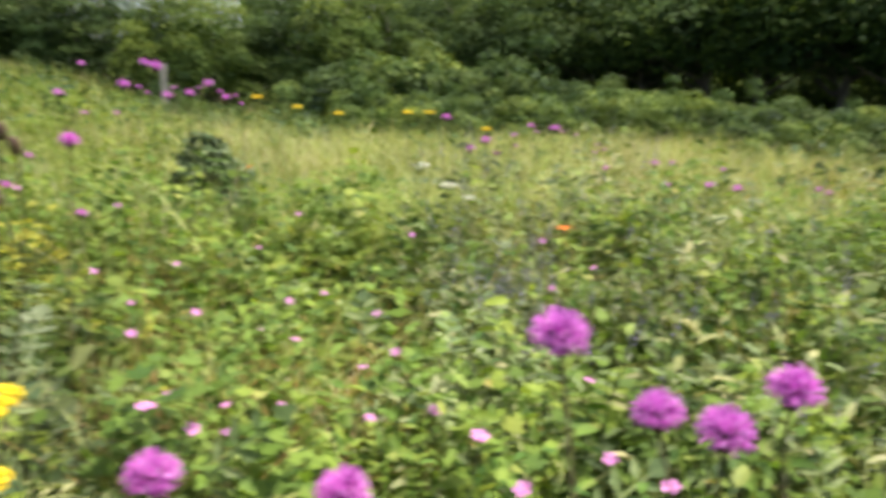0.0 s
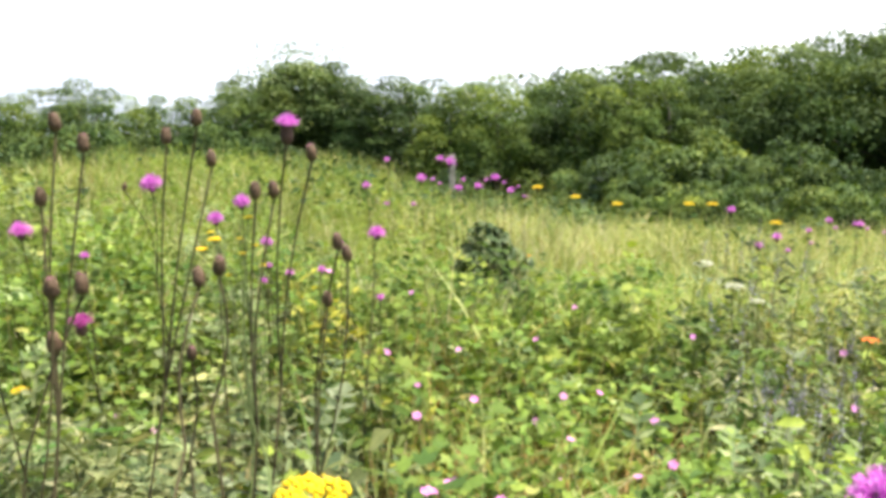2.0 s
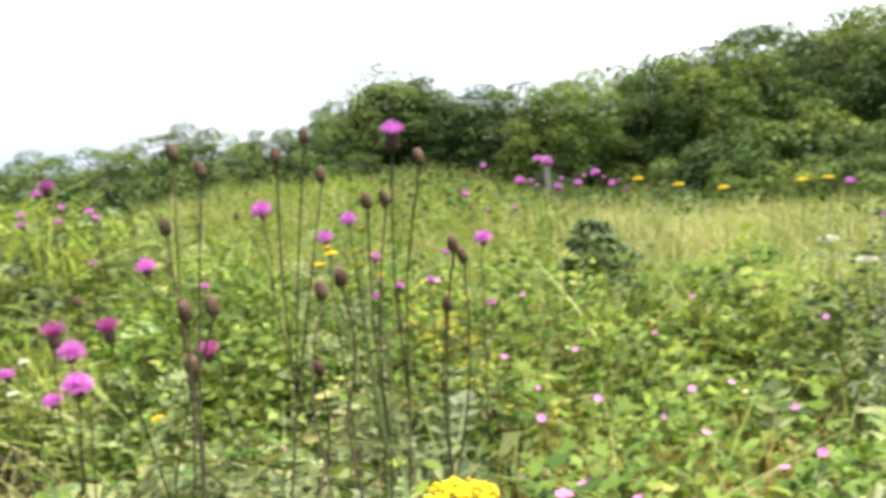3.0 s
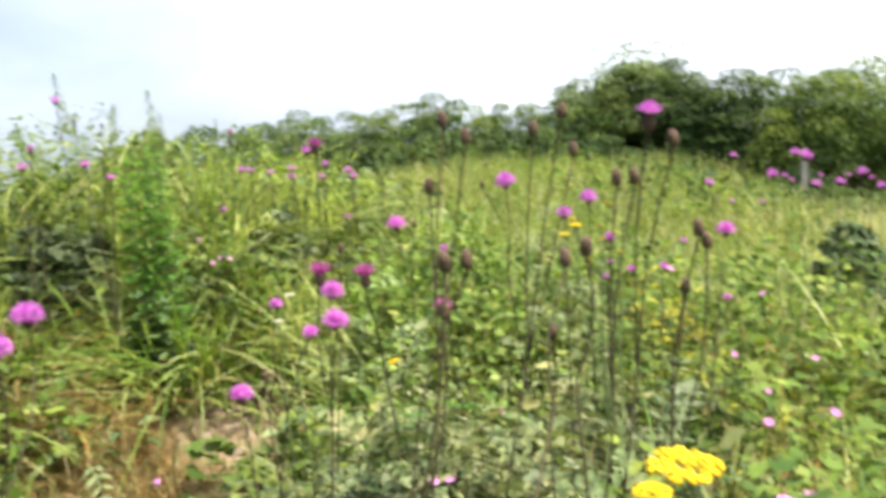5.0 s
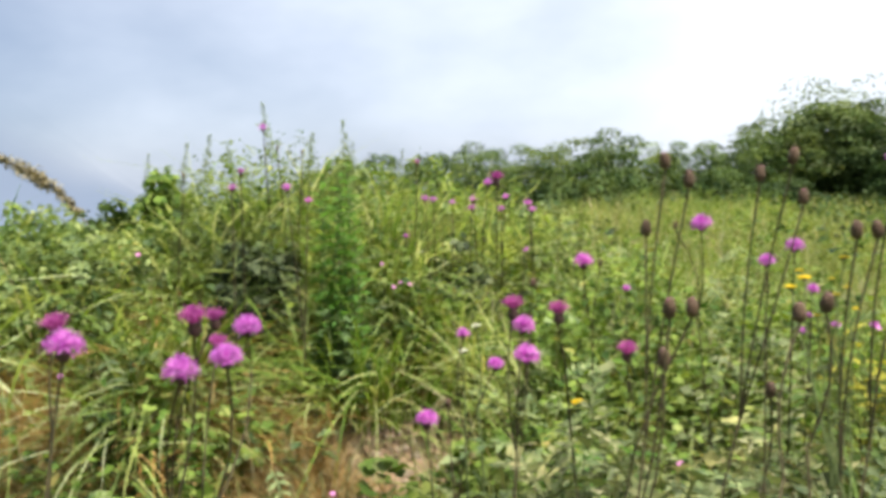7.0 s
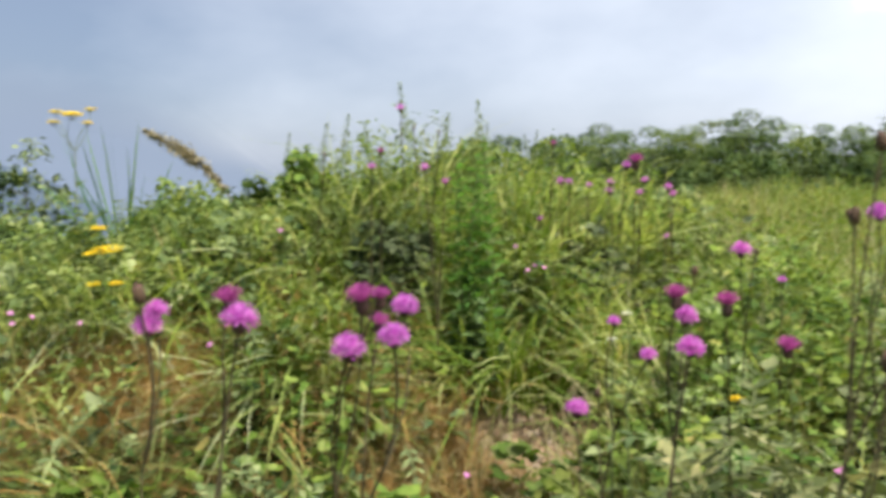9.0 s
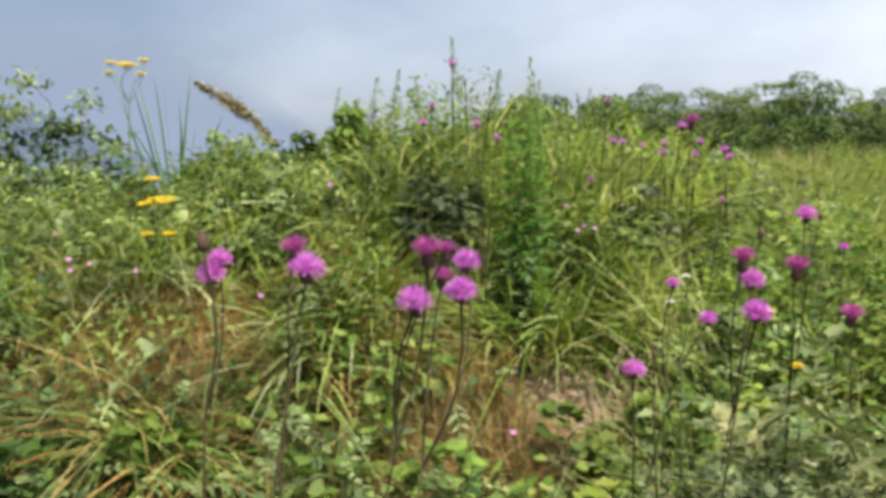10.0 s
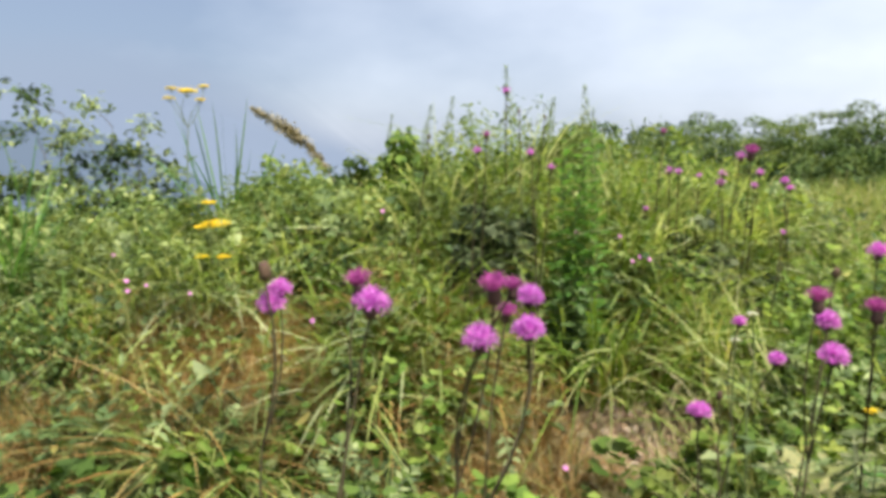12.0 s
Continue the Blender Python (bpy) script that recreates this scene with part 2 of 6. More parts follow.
# soil with litter and moss, and a bare patch of earth
BARE = (-2.203, 1.224, 0.297)
soil = bpy.data.materials.new("meadow_soil")
soil.use_nodes = True
st = soil.node_tree
sp = st.nodes["Principled BSDF"]
sp.inputs["Roughness"].default_value = 0.95
sgeo = st.nodes.new("ShaderNodeNewGeometry")
s1 = node(st, "ShaderNodeTexNoise", Scale=35.0, Detail=6.0, Roughness=0.65)
s2 = node(st, "ShaderNodeTexNoise", Scale=1.7, Detail=3.0)
for n in (s1, s2):
    st.links.new(sgeo.outputs["Position"], n.inputs["Vector"])
earth = ramp(st, s1.outputs["Fac"], [(0.25, (0.12, 0.075, 0.045)), (0.5, (0.30, 0.195, 0.12)), (0.75, (0.46, 0.33, 0.22))])
moss = ramp(st, s1.outputs["Fac"], [(0.25, (0.02, 0.04, 0.01)), (0.75, (0.09, 0.13, 0.03))])
patch_at = st.nodes.new("ShaderNodeVectorMath")
patch_at.operation = "DISTANCE"
patch_at.inputs[1].default_value = BARE
st.links.new(sgeo.outputs["Position"], patch_at.inputs[0])
bare = maths(st, "ADD", maths(st, "MULTIPLY", patch_at.outputs["Value"], 1.3), maths(st, "MULTIPLY", s2.outputs["Fac"], 0.35))
st.links.new(blend(st, ramp(st, bare, [(0.42, (0, 0, 0)), (0.75, (1, 1, 1))]), earth, moss), sp.inputs["Base Color"])
sb = node(st, "ShaderNodeBump", Strength=0.8, Distance=0.02)
st.links.new(s1.outputs["Fac"], sb.inputs["Height"])
st.links.new(sb.outputs[0], sp.inputs["Normal"])
M["soil"] = soil


# ---- shapes ----
def mesh_of(name, verts, tris, materials, smooth=True, slots=None):
    me = bpy.data.meshes.new(name)
    verts, tris = np.asarray(verts, dtype=np.float32), np.asarray(tris, dtype=np.int32)
    me.vertices.add(len(verts))
    me.vertices.foreach_set("co", verts.ravel())
    me.loops.add(len(tris) * 3)
    me.loops.foreach_set("vertex_index", tris.ravel())
    me.polygons.add(len(tris))
    me.polygons.foreach_set("loop_start", np.arange(0, len(tris) * 3, 3, dtype=np.int32))
    if smooth:
        me.polygons.foreach_set("use_smooth", np.ones(len(tris), dtype=bool))
    for m in materials if isinstance(materials, (list, tuple)) else [materials]:
        me.materials.append(m)
    me.update(calc_edges=True)
    return me


def part(name, shape, material, parent=None, label="", at=None):
    """Links a shape (verts, tris) or a finished mesh as one object under a thing or part."""
    me = shape if isinstance(shape, bpy.types.Mesh) else mesh_of(name, *shape, material)
    ob = new(name, me)
    if parent is not None:
        ob.parent = parent
    if at is not None:
        ob.matrix_basis = at
    return tagged(ob, label)


def thing(name, place, label, category, group=""):
    ob = new(name)
    ob.empty_display_size = 0.05
    ob.location = place
    return tagged(ob, label, category, group)


def join(*shapes):
    verts, tris, n = [], [], 0
    for v, t in shapes:
        verts.append(np.asarray(v, dtype=float)), tris.append(np.asarray(t, dtype=int) + n)
        n += len(v)
    return np.concatenate(verts), np.concatenate(tris)


def spread(shape, place, turn, size):
    """Copies of one small shape: place (N,3), turn (N,3,3), size (N,) or (N,3)."""
    v, t = np.asarray(shape[0]), np.asarray(shape[1])
    size = size[:, None] if size.ndim == 1 else size
    vv = np.einsum("nij,nvj->nvi", turn, v[None] * size[:, None, :]) + place[:, None, :]
    tt = t[None] + (np.arange(len(place)) * len(v))[:, None, None]
    return vv.reshape(-1, 3), tt.reshape(-1, 3)


def turns(yaw, pitch, roll):
    """(N,3,3) matrices: roll about y, then lift about x by pitch, then yaw about z."""
    cy, sy, cp, sp_, cr, sr = np.cos(yaw), np.sin(yaw), np.cos(pitch), np.sin(pitch), np.cos(roll), np.sin(roll)
    o, i = np.zeros_like(yaw), np.ones_like(yaw)
    mz = np.stack([cy, -sy, o, sy, cy, o, o, o, i], -1).reshape(-1, 3, 3)
    mx = np.stack([i, o, o, o, cp, -sp_, o, sp_, cp], -1).reshape(-1, 3, 3)
    my = np.stack([cr, o, sr, o, i, o, -sr, o, cr], -1).reshape(-1, 3, 3)
    return mz @ mx @ my


def leaf_shape(width=0.5, fold=0.12, droop=0.15, at=0.42):
    """A folded, drooping leaf of length 1 along y."""
    w = width / 2
    v = [(0, 0, 0), (-w * 0.8, at * 0.6, fold), (0, at * 0.6, 0.02), (w * 0.8, at * 0.6, fold),
         (-w * 0.75, at * 1.6, fold * 0.7 - droop * 0.4), (0, at * 1.6, -droop * 0.4), (w * 0.75, at * 1.6, fold * 0.7 - droop * 0.4), (0, 1, -droop)]
    return np.array(v), np.array([(0, 2, 1), (0, 3, 2), (1, 2, 5), (1, 5, 4), (2, 3, 6), (2, 6, 5), (4, 5, 7), (5, 6, 7)])


def slip_shape(width=0.5, fold=0.1, droop=0.15):
    """A plain folded leaf for the farther cover."""
    w = width / 2
    return np.array([(0, 0, 0), (-w, 0.45, fold), (0, 1, -droop), (w, 0.45, fold)]), np.array([(0, 2, 1), (0, 3, 2)])


def lobed_shape(lobes=5, cut=0.55, span=250.0):
    """A palmate leaf: lobes round the stalk, from a centre a little below them."""
    v, t = [(0, 0, 0)], []
    for k in range(2 * lobes + 1):
        a = radians(-span / 2 + span * k / (2 * lobes))
        r = 0.62 if k % 2 else 0.62 * cut
        v.append((r * math.sin(a), 0.28 + r * math.cos(a), 0.10 * (k % 2) - 0.04 * math.cos(a)))
    for k in range(1, 2 * lobes + 1):
        t.append((0, k + 1, k))
    return np.array(v), np.array(t)


def blade_shape(width=0.02, bend=0.35, steps=4):
    """A grass blade of height 1 that bends over towards y."""
    v, t = [], []
    for k in range(steps):
        s = k / steps
        w = width * (1 - s ** 2 * 0.75) / 2
        y, z = bend * s ** 2.2, s * (1 - 0.35 * bend * s ** 2)
        v += [(-w, y, z), (w, y, z)]
    v.append((0, bend, 1 - 0.35 * bend))
    for k in range(steps - 1):
        a = 2 * k
        t += [(a, a + 1, a + 3), (a, a + 3, a + 2)]
    t.append((2 * steps - 2, 2 * steps - 1, 2 * steps))
    return np.array(v), np.array(t)


def frond_shape(pairs=5, width=0.5, lobe=0.42, plain=False, narrow=0.34):
    """A pinnate leaf: narrow lobes in pairs along a midrib of length 1."""
    shapes = []
    small = slip_shape(0.36, 0.06, 0.1) if plain else leaf_shape(narrow, 0.06, 0.1)
    for k in range(pairs):
        s = (k + 0.6) / (pairs + 0.6)
        for side in (-1, 1):
            size = lobe * width * (1.25 - 0.75 * abs(s - 0.4)) * 1.6
            v = small[0] * size
            a = radians(58 * side)
            v = np.stack([v[:, 0] * math.cos(a) + v[:, 1] * math.sin(a), v[:, 1] * math.cos(a) - v[:, 0] * math.sin(a), v[:, 2]], 1)
            shapes.append((v + (0, s, 0.12 * math.sin(s * 3) - 0.2 * s * s), small[1]))
    shapes.append((small[0] * (0.9, 0.34, 0.5) + (0, 0.86, -0.14), small[1]))
    rib = np.array([(-0.03, 0, 0), (0.03, 0, 0), (-0.026, 0.5, 0.06), (0.026, 0.5, 0.06), (0, 1, -0.16)])
    shapes.append((rib, np.array([(0, 1, 3), (0, 3, 2), (2, 3, 4)])))
    return join(*shapes)


def tube(points, radii, sides=6):
    """A tapered tube through points."""
    points = [Vector(p) for p in points]
    v, t = [], []
    for k, p in enumerate(points):
        d = (points[min(k + 1, len(points) - 1)] - points[max(k - 1, 0)]).normalized()
        a = d.orthogonal().normalized()
        b = d.cross(a)
        for s in range(sides):
            f = 2 * math.pi * s / sides
            v.append(p + (a * math.cos(f) + b * math.sin(f)) * radii[k])
    for k in range(len(points) - 1):
        for s in range(sides):
            i, j = k * sides + s, k * sides + (s + 1) % sides
            t += [(i, j, j + sides), (i, j + sides, i + sides)]
    n = len(v)
    v.append(points[-1])
    t += [(n - 1 - sides + s, n - 1 - sides + (s + 1) % sides, n) for s in range(sides)]
    return np.array([tuple(p) for p in v]), np.array(t)


def bow(a, b, sag=0.06, n=5, seed=0):
    """Points from a to b along a slightly bowed, kinked line."""
    r = random.Random(seed)
    a, b = Vector(a), Vector(b)
    side = Vector((r.uniform(-1, 1), r.uniform(-1, 1), 0)) * sag * (b - a).length
    return [a.lerp(b, k / n) + side * math.sin(math.pi * k / n) for k in range(n + 1)]


def lattice(x, y, scale, seed):
    """Smooth value noise, 0 to 1."""
    x, y = np.asarray(x) / scale + 91.7, np.asarray(y) / scale + 47.3
    i, j = np.floor(x).astype(int), np.floor(y).astype(int)
    u, v = x - i, y - j
    u, v = u * u * (3 - 2 * u), v * v * (3 - 2 * v)
    h = lambda a, b: np.modf(np.abs(np.sin(a * 127.1 + b * 311.7 + seed * 74.7) * 43758.5453))[0]
    return (h(i, j) * (1 - u) + h(i + 1, j) * u) * (1 - v) + (h(i, j + 1) * (1 - u) + h(i + 1, j + 1) * u) * v


def smooth(v, a, b):
    s = np.clip((v - a) / (b - a), 0, 1)
    return s * s * (3 - 2 * s)


def land(x, y):
    """Height of the soil: a meadow shelf, a low ridge to the west, a valley beyond it, a fall to the wood."""
    x, y = np.asarray(x, dtype=float), np.asarray(y, dtype=float)
    z = 0.04 + 0.70 * np.exp(-((x + 3.7) / 1.45) ** 2 - ((y - 1.3) / 1.9) ** 2)
    z = z + 0.26 * np.exp(-((x + 3.9) / 1.3) ** 2 - ((y + 1.0) / 1.3) ** 2)
    z = z + 0.30 * np.exp(-((x + 8.0) / 4.0) ** 2 - ((y - 8.0) / 5.0) ** 2)
    z = z - 0.075 * np.clip(y - 3.0, 0, 14) * smooth(x + 0.35 * y, -4.0, 1.0)
    z = z - 0.03 * np.clip(x - 0.5, 0, 20)
    drop = np.clip(-(x + 5.4) - 0.25 * np.clip(y, 0, 8), 0, None) * (1 - smooth(y - 0.3 * np.clip(-x - 6.0, 0, None), 4.0, 8.0))
    z = z - np.minimum(0.45 * drop, 170.0)
    z = z - 0.10 * np.clip(np.hypot(x, y) - 27.0, 0, 800)
    rough = 0.05 * (lattice(x, y, 0.9, 1) - 0.5) + 0.10 * (lattice(x, y, 2.7, 2) - 0.5)
    return z + rough * (np.hypot(x, y) < 60)


def canopy(x, y):
    """Height of the plant cover above the soil."""
    b = np.degrees(np.arctan2(-x, y))
    r = np.hypot(x, y)
    h = 0.50 + 0.0 * r
    open_grass = smooth(b, 50, 62) * (1 - smooth(r, 2.5, 3.1 + 0.5 * smooth(b, 70, 80)))
    h = h * (1 - open_grass) + 0.22 * open_grass
    ridge = smooth(b, 55, 65) * smooth(r, 2.5, 3.2 + 0.4 * smooth(b, 70, 80))
    h = h * (1 - ridge) + (0.34 - 0.10 * smooth(b, 81, 88) + 0.20 * smooth(b, 54, 60) * (1 - smooth(b, 71, 78))) * ridge
    far = (1 - smooth(b, 20, 34)) * smooth(r, 2.6, 3.6)
    h = h * (1 - far) + 0.44 * far
    lumps = 0.52 + 0.62 * lattice(x, y, 0.30, 11) + 0.34 * lattice(x, y, 0.9, 12)
    return h * lumps



def foot(x, y):
    return float(land(np.array([x]), np.array([y]))[0])


# ---- ground and distance ----
def ground_sheet():
    angles = np.radians(np.arange(0, 360, 2.0))
    radii = np.concatenate([[0.0], np.geomspace(0.25, 4500.0, 130)])
    a, r = np.meshgrid(angles, radii)
    x, y = r * np.cos(a), r * np.sin(a)
    z = land(x, y) + 0.03 * (lattice(x, y, 0.35, 3) - 0.5) * (r < 20)
    v = np.stack([x, y, z], -1).reshape(-1, 3)
    n, t = len(angles), []
    for k in range(len(radii) - 1):
        i = k * n + np.arange(n)
        j = k * n + (np.arange(n) + 1) % n
        t += [np.stack([i, i + n, j + n], 1), np.stack([i, j + n, j], 1)]
    return v, np.concatenate(t)


tagged(part("ground", ground_sheet(), M["soil"]), "sloping meadow ground of soil, moss and litter", "ground", kind="structure")


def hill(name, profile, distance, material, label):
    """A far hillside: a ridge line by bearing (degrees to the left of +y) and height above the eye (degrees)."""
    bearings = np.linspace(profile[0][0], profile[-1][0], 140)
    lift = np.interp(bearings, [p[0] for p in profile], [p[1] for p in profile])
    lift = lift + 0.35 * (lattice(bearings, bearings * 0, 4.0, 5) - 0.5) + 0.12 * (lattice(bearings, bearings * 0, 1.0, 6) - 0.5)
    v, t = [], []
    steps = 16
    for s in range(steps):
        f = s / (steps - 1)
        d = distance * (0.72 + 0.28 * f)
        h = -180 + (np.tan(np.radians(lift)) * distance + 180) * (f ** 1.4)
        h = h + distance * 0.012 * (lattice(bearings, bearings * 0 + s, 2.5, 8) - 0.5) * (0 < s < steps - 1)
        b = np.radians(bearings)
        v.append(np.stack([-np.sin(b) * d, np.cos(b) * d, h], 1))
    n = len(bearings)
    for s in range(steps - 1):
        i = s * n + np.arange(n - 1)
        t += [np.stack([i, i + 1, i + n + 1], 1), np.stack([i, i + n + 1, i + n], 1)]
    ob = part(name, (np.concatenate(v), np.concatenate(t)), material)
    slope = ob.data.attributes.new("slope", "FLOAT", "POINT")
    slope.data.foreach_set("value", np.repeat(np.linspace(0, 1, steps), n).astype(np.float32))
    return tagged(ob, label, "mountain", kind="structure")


hill("backdrop_mountain", [(60, -3), (76, -0.5), (80, 3.0), (84, 6.2), (90, 8.8), (95, 9.9), (103, 10.2), (125, 11), (150, 6), (170, 0)], 3600, M["mist"], "blue-grey mountain slope with its mist painted on")
hill("backdrop_hill", [(86, -4), (90, -1.2), (93, 0.3), (97, 1.2), (104, 1.9), (125, 3), (150, 0)], 1500, M["mist_near"], "darker hillside across the valley with its mist painted on")


# ---- trees and shrubs ----
def dome_crown(seed, pads, per, radius, height, lift, leaf, squash=0.55, ragged=0.16):
    """A broad crown: flat leafy pads over a lumpy dome, wide below the middle, with inner leaves coloured darker for
    shade.
    """
    r = np.random.default_rng(seed)
    tmpl = (np.array([(0, 0, 0), (-0.32, 0.5, 0.1), (0.32, 0.5, 0.1), (0, 1, -0.12)]), np.array([(0, 2, 1), (1, 2, 3)]))
    mid, half = lift + (height - lift) * 0.42, (height - lift) * 0.58
    out, centres, tones = [], [], []
    for k in range(pads):
        up = 1 - 1.75 * (k + 0.5) / pads + r.normal(0, 0.06)
        up = max(-0.8, min(0.98, up))
        a = k * 2.39996 + r.normal(0, 0.3)
        side = math.sqrt(1 - up * up)
        q = 1 + r.normal(0, ragged) - 0.1
        depth = half if up > 0 else mid - lift
        c = np.array([math.cos(a) * side * radius * q, math.sin(a) * side * radius * q, mid + up * depth * q])
        size = radius * r.uniform(0.2, 0.46) * (1 - 0.2 * max(0, up))
        centres.append((c, size))
        n = int(per * (size / radius / 0.3) ** 2)
        tones.append(np.full(n * 4, r.uniform(0.25, 1.0)))
        d = r.normal(size=(n, 3))
        d /= np.linalg.norm(d, axis=1)[:, None]
        d[:, 2] = np.where(d[:, 2] < -0.3, -d[:, 2], d[:, 2])
        fluff = r.uniform(0.72, 1.0, (n, 1)) + 0.2 * (r.uniform(0, 1, (n, 1)) > 0.92)
        place = c + d * size * np.array([1, 1, squash]) * fluff
        yaw = np.arctan2(-d[:, 0], d[:, 1]) + r.normal(0, 0.6, n)
        lean = np.arcsin(np.clip(d[:, 2], -1, 1)) - 1.57
        out.append(spread(tmpl, place, turns(yaw, lean * 0.75 + r.normal(0, 0.4, n), r.normal(0, 0.45, n)), leaf * r.uniform(0.55, 1.3, n)))
    n = pads * 40
    # inner leaves take the darkest tone, so the crown's shade is in their colour
    tones.append(np.zeros(n * 4))
    d = r.normal(size=(n, 3))
    d /= np.linalg.norm(d, axis=1)[:, None]
    place = np.array([0, 0, mid]) + d * np.array([radius, radius, half]) * 0.8 * r.uniform(0.3, 1, (n, 1)) ** 0.5
    out.append(spread(tmpl, place, turns(r.uniform(0, 6.28, n), r.normal(0, 0.6, n), r.normal(0, 0.6, n)), leaf * 1.7 * r.uniform(0.7, 1.3, n)))
    return join(*out), centres, np.concatenate(tones)


def tree(name, seed, height, radius, lift, clumps, per, leaf, material, label, category="tree", trunk_r=0.09, flat=0.75, ragged=0.16):
    t = thing(name, (0, 0, 0), label, category)
    shape, centres, tones = dome_crown(seed, clumps, per, radius, height, lift, leaf, flat, ragged)
    r = random.Random(seed)
    top = Vector((r.uniform(-0.15, 0.15), r.uniform(-0.15, 0.15), height * 0.8))
    part("trunk", tube(bow((0, 0, -0.4), top, 0.05, 6, seed), [trunk_r * (1 - 0.12 * k) for k in range(7)], 8), M["bark"], t)
    order = sorted(range(len(centres)), key=lambda k: -centres[k][1])[:9]
    for k in order:
        c = Vector(centres[k][0])
        start = Vector((0, 0, -0.4)).lerp(top, min(0.9, max(0.15, 0.75 * c.z / height)))
        part("limb", tube(bow(start, c, 0.12, 4, seed + k), [trunk_r * 0.45, trunk_r * 0.38, trunk_r * 0.3, trunk_r * 0.2, trunk_r * 0.1], 5), M["bark"], t)
    crown = part("crown", shape, material, t)
    crown.data.attributes.new("plant", "FLOAT", "POINT").data.foreach_set("value", tones.astype(np.float32))
    return t


def bearing(deg, r, z=None):
    x, y = -math.sin(radians(deg)) * r, math.cos(radians(deg)) * r
    return (x, y, foot(x, y) if z is None else z)


wood = [tree("tree", 100 + k, 4.6, 1.75, 0.35, 34, 210, 0.11, M["tree"], "dense broadleaf tree in the dark wood behind the meadow", flat=0.85, ragged=0.12) for k in range(5)]
overhang = [tree("tree", 120 + k, 4.6, 2.1, 1.5, 44, 210, 0.11, M["tree"], "broadleaf tree overhanging the dark hollow of the wood", flat=0.8, ragged=0.1) for k in range(2)]
feathery = tree("tree", 140, 5.2, 1.5, 0.6, 120, 46, 0.10, M["grey"], "taller airy tree with feathery top above the wood", flat=0.9, ragged=0.17)
bush = [tree("bush", 150 + k, 1.35, 0.95, 0.02, 17, 190, 0.075, M[("shrub", "tree", "shrub")[k]], ("rounded light-green bush at the wood's edge", "darker leafy bush at the wood's edge", "rounded light-green bush at the wood's edge")[k], "bush", 0.03, 0.7, ragged=0.24) for k in range(3)]
# bearing, distance and height of the crown's top above the eye in degrees
EDGE = [(61, 15, 1.0), (58.5, 17, 1.7), (56, 16, 1.5), (54, 17, 2.2), (52, 15.5, 1.7), (50, 17, 2.1), (48, 16, 1.6), (46, 17, 2.3), (44.4, 15.5, 2.8), (42.4,
        17, 1.9), (40.5, 18, 1.3), (38.5, 19, 1.9), (36.5, 20, 1.5), (34.5, 22, 2.2), (32.5, 23, 3.2), (30.6, 23.5, 3.9), (28.6, 23.5, 4.0), (27, 23, 2.9),
        (24.5, 22, 2.3), (22, 22, 2.9), (19, 21, 2.1), (16, 21, 2.3), (13, 22, 0.9), (10, 22, 2.45), (7, 22, 2.85), (4, 21, 2.35), (1, 22, 2.55), (-2, 21,
        2.55), (-5, 20, 3.45), (-8, 20, 2.8), (-11, 19, 3.6), (-14.5, 19, 3.8), (-18, 18, 5.8), (-22, 18, 6.1), (-26, 18, 6.9), (-30, 18, 7.3), (-34, 18,
        7.7), (34, 28, 2.75), (30, 28, 3.15), (26, 28, 2.45), (22.5, 28, 2.55), (18, 28, 2.35), (14, 28, 2.85), (10, 28, 3.05), (6, 28, 3.85), (2, 28, 3.55),
        (-3, 27, 4.05), (-8, 27, 4.65), (-13, 26, 5.25), (-19, 26, 11.45), (-26, 26, 12.45), (12, 31, 2.3), (8, 31, 3.2), (4, 31, 3.9), (0, 31, 4.0), (-5.5,
        31, 4.7), (-10.5, 30, 5.3), (-16, 29, 7.0), (-22.5, 28, 11.5), (-29.5, 28, 12.5), (-19.5, 31, 6.0), (-26, 31, 7.0), (-33, 30, 8.0), (-36, 27.6, 9.0), (-13, 31, 5.0), (-38, 24, 9.0)]
rng = random.Random(5)
used = set()
for k, (b, d, up) in enumerate(EDGE):
    shady = b < -2 and d < 27.5
    pool = overhang if shady else wood
    src = pool[k % len(pool)]
    p = bearing(b, d)
    h = 1.2 + math.tan(radians(up)) * d - p[2]
    s = h / 4.75
    m = Matrix.Translation(p) @ Matrix.Rotation(rng.uniform(0, 6.28), 4, "Z")
    wide = rng.uniform(1.05, 1.4)
    if (shady, k % len(pool)) not in used:
        used.add((shady, k % len(pool)))
        made = src
        src.matrix_basis = m @ Matrix.Diagonal((s * wide, s * wide, s, 1))
    else:
        made = copy_thing(src, m)
        made.scale = (s * wide, s * wide, s)
    made["group"] = "trees of the wood"
p = bearing(29.6, 24)
feathery.matrix_basis = Matrix.Translation(p) @ Matrix.Diagonal((1.15, 1.15, (1.12 + math.tan(radians(5.3)) * 24 - p[2]) / 5.3, 1))
# bushes in front of the wood: bearing, distance, size
BUSHES = [(9, 17, 0.8), (19, 18, 0.7), (33, 16, 0.7), (38, 14, 0.8), (44, 13, 0.8), (49, 13, 0.75), (54, 12, 0.7), (58, 11, 0.6), (19.6, 11.2, 0.46), (18.4, 11.5, 0.44), (-4.9, 13.2, 1.1), (-1.0, 13.8, 0.95), (2.5, 14.5, 1.2)]
